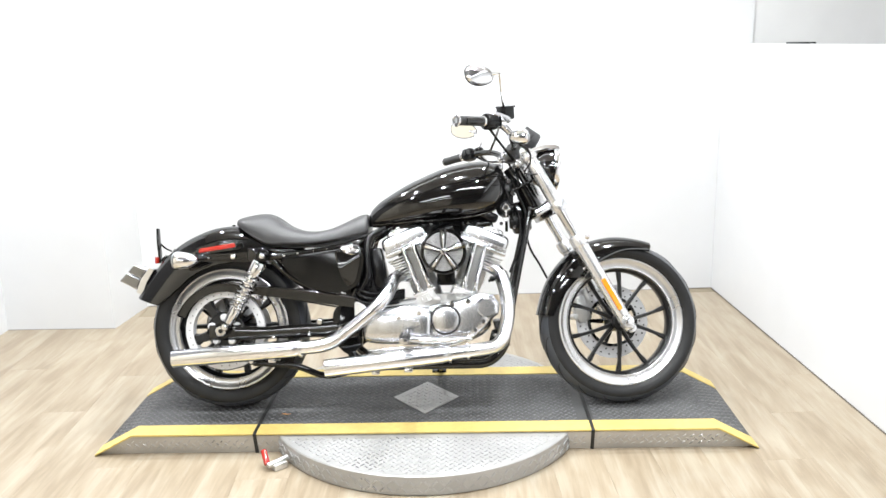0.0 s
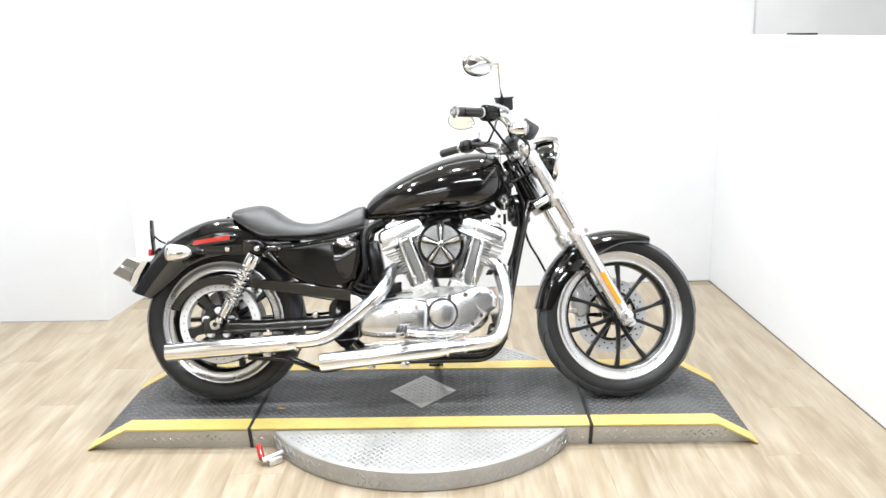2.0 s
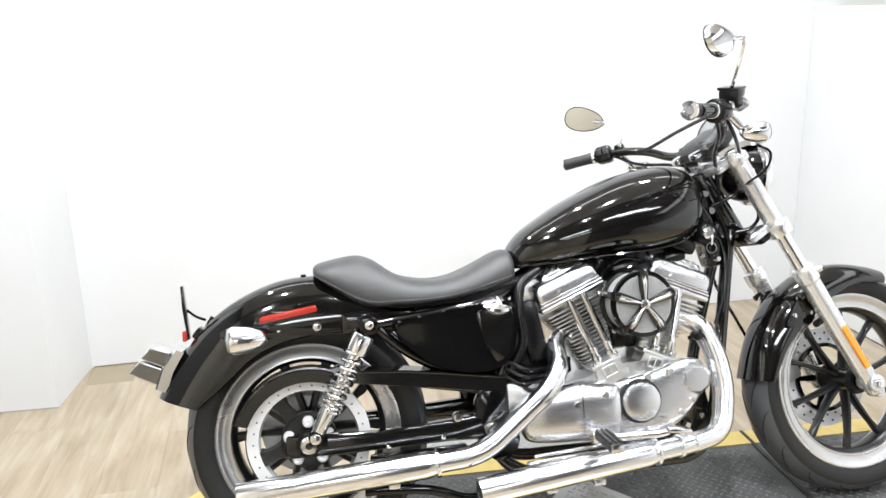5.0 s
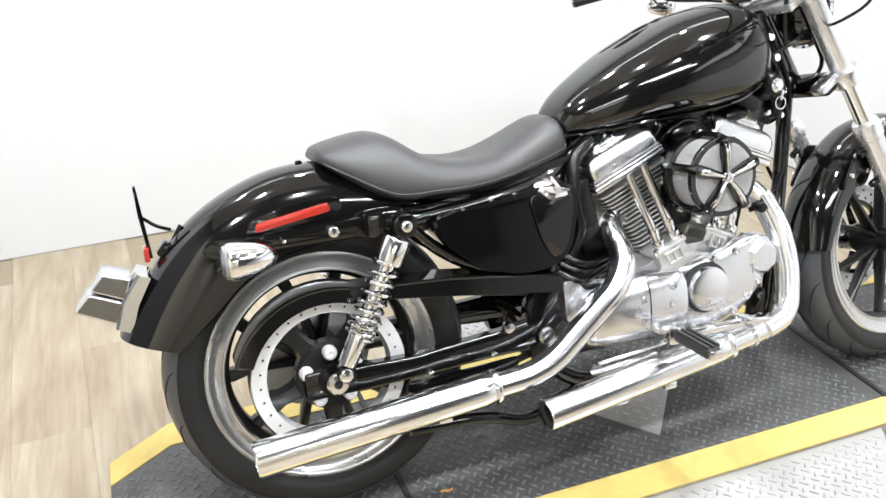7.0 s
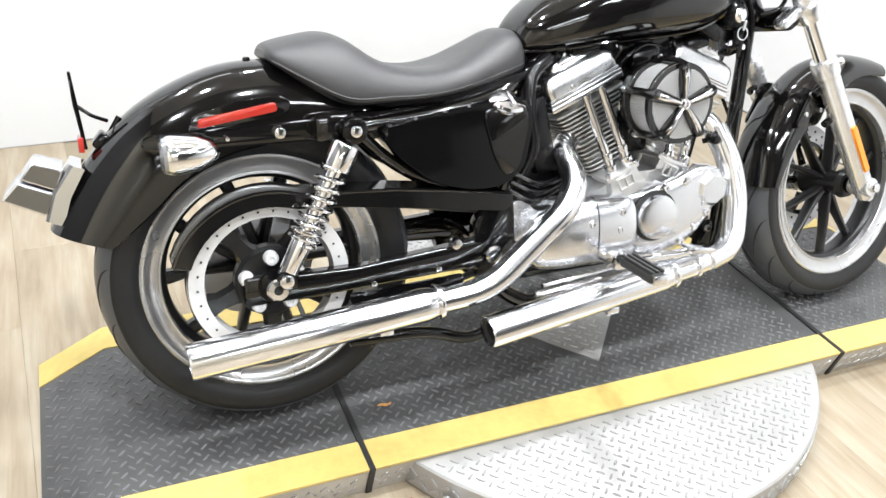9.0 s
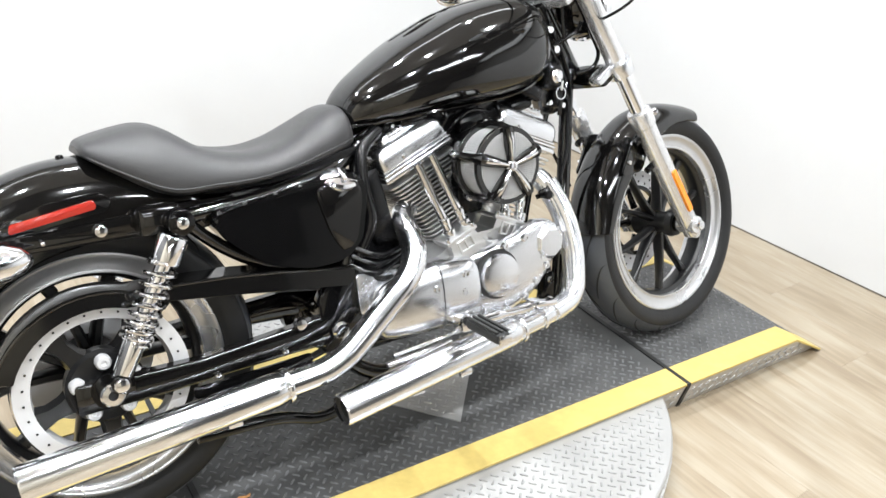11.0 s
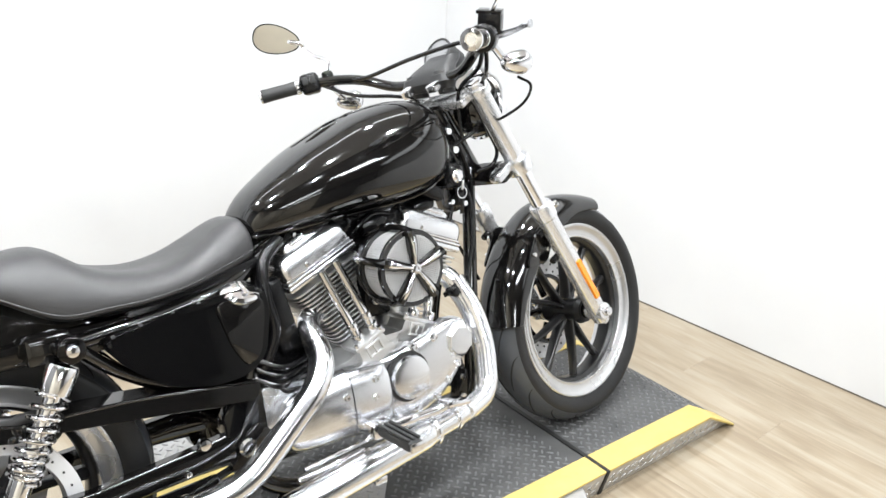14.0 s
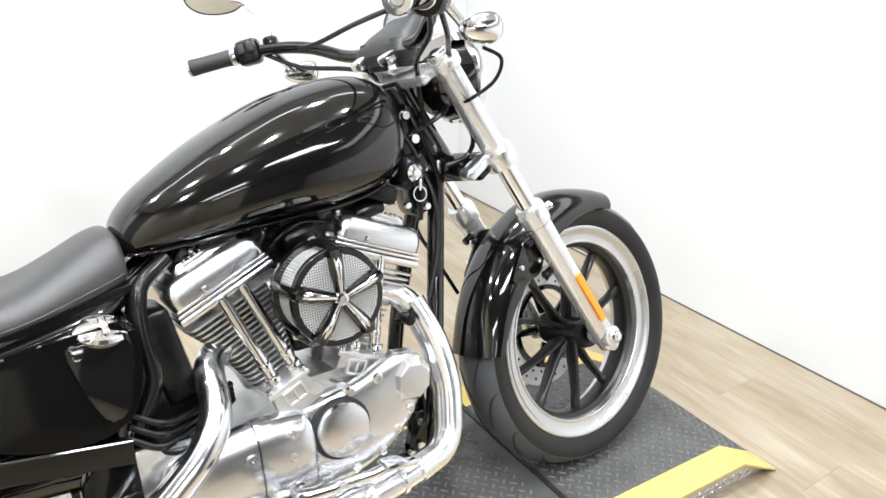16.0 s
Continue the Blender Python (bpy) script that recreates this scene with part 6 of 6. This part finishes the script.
# ---- dark-coloured strips that draw the gap where the walls meet the floor ----
for corners in ([(1.5915, 1.66), (1.6965, -0.35), (2.02, -6.6), (2.03, -6.6), (1.7005, -0.35), (1.5955, 1.66)],
                [(-2.269, 1.1115), (-1.694, 1.1115), (-1.694, 1.1155), (-2.269, 1.1155)],
                [(-1.65, 1.4885), (1.594, 1.6715), (1.594, 1.6755), (-1.65, 1.4925)]):
    bm = B()
    loft(bm, [[(x, y, zz) for x, y in corners] for zz in (0.0005, 0.0045 if corners[0][0] > 1.5 else 0.0035)])
    tagged(link("wall_foot_line", bm, FOOT_BROWN if corners[0][0] > 1.5 else FOOT_GREY), "thin dark strip drawing the gap along the foot of the wall", "trim", kind="structure")


# ---- floor planks ----
def plank_material():
    mat = bpy.data.materials.new("oak_vinyl_plank")
    mat.use_nodes = True
    n, l = mat.node_tree.nodes, mat.node_tree.links
    b = n["Principled BSDF"]
    geo, info = n.new("ShaderNodeNewGeometry"), n.new("ShaderNodeObjectInfo")
    shift = n.new("ShaderNodeVectorMath")
    shift.operation = "MULTIPLY_ADD"
    comb = n.new("ShaderNodeCombineXYZ")
    for k in range(3):
        l.new(info.outputs["Random"], comb.inputs[k])
    shift.inputs[1].default_value = (31, 47, 13)
    l.new(comb.outputs[0], shift.inputs[0])
    l.new(geo.outputs["Position"], shift.inputs[2])
    ramps = []
    for sc, detail, stretch in ((3.6, 4, (3.0, 0.7, 1)), (15.0, 5, (3.0, 0.22, 1)), (80.0, 4, (4.0, 0.12, 1))):
        mp = n.new("ShaderNodeMapping")
        mp.inputs["Scale"].default_value = stretch
        l.new(shift.outputs[0], mp.inputs[0])
        t = n.new("ShaderNodeTexNoise")
        t.inputs["Scale"].default_value, t.inputs["Detail"].default_value, t.inputs["Distortion"].default_value = sc, detail, 0.6
        l.new(mp.outputs[0], t.inputs[0])
        ramps.append(t)
    ramp = n.new("ShaderNodeValToRGB")
    add = n.new("ShaderNodeMath")
    add.operation = "MULTIPLY_ADD"
    add.inputs[1].default_value = 0.55
    l.new(ramps[0].outputs[0], add.inputs[0])
    half = n.new("ShaderNodeMath")
    half.operation = "MULTIPLY"
    half.inputs[1].default_value = 0.45
    l.new(ramps[1].outputs[0], half.inputs[0])
    l.new(half.outputs[0], add.inputs[2])
    e = ramp.color_ramp.elements
    e[0].position, e[0].color = 0.38, (0.236, 0.186, 0.128, 1)
    e[1].position, e[1].color = 0.63, (0.345, 0.298, 0.228, 1)
    mid_e = ramp.color_ramp.elements.new(0.49)
    mid_e.color = (0.288, 0.235, 0.167, 1)
    l.new(add.outputs[0], ramp.inputs[0])
    val = n.new("ShaderNodeMapRange")
    val.inputs[3].default_value, val.inputs[4].default_value = 0.98, 1.02
    l.new(info.outputs["Random"], val.inputs[0])
    fine = n.new("ShaderNodeMapRange")
    fine.inputs[1].default_value, fine.inputs[2].default_value = 0.3, 0.7
    fine.inputs[3].default_value, fine.inputs[4].default_value = 0.95, 1.045
    l.new(ramps[2].outputs[0], fine.inputs[0])
    mul = n.new("ShaderNodeMath")
    mul.operation = "MULTIPLY"
    l.new(val.outputs[0], mul.inputs[0])
    l.new(fine.outputs[0], mul.inputs[1])
    knot_map, knot = n.new("ShaderNodeMapping"), n.new("ShaderNodeTexVoronoi")
    knot_map.inputs["Scale"].default_value = (5.0, 1.6, 1)
    knot.inputs["Scale"].default_value = 1.0
    l.new(shift.outputs[0], knot_map.inputs[0])
    l.new(knot_map.outputs[0], knot.inputs["Vector"])
    kr = n.new("ShaderNodeMapRange")
    kr.inputs[1].default_value, kr.inputs[2].default_value = 0.03, 0.16
    kr.inputs[3].default_value, kr.inputs[4].default_value = 0.72, 1.0
    l.new(knot.outputs["Distance"], kr.inputs[0])
    with_knots = n.new("ShaderNodeMath")
    with_knots.operation = "MULTIPLY"
    l.new(mul.outputs[0], with_knots.inputs[0])
    l.new(kr.outputs[0], with_knots.inputs[1])
    mul = with_knots
    hsv = n.new("ShaderNodeHueSaturation")
    hsv.inputs["Saturation"].default_value = 1.0
    l.new(ramp.outputs[0], hsv.inputs["Color"])
    l.new(mul.outputs[0], hsv.inputs["Value"])
    l.new(hsv.outputs[0], b.inputs["Base Color"])
    rr = n.new("ShaderNodeMapRange")
    rr.inputs[3].default_value, rr.inputs[4].default_value = 0.28, 0.46
    l.new(ramps[1].outputs[0], rr.inputs[0])
    l.new(rr.outputs[0], b.inputs["Roughness"])
    bump = n.new("ShaderNodeBump")
    bump.inputs["Strength"].default_value, bump.inputs["Distance"].default_value = 0.12, 0.001
    l.new(ramps[2].outputs[0], bump.inputs["Height"])
    l.new(bump.outputs[0], b.inputs["Normal"])
    return mat


OAK = plank_material()
PW, PL, GAP = 0.182, 1.22, 0.0003
bm = B()
box(bm, (0, 0, -0.002), (PW - GAP, PL - GAP, 0.004), 0.0004, seg=1)
plank_mesh = link("plank", bm, OAK)
plank_data = plank_mesh.data
bpy.data.objects.remove(plank_mesh)
ROOM_TURN = radians(3.0)
for i in range(24):
    for j in range(7):
        x, y = -2.30 + (i + 0.5) * PW, 1.75 - (j + ((i * 37) % 10) / 10.0) * PL
        cx, cy = x * math.cos(ROOM_TURN) - y * math.sin(ROOM_TURN), x * math.sin(ROOM_TURN) + y * math.cos(ROOM_TURN)
        if not (-2.42 < cx < 2.0 and -6.6 < cy < 2.3):
            continue
        ob = new("plank", plank_data)
        ob.parent = floor
        ob.matrix_local = pose(cx, cy, 0, 0, 0, 3.0)
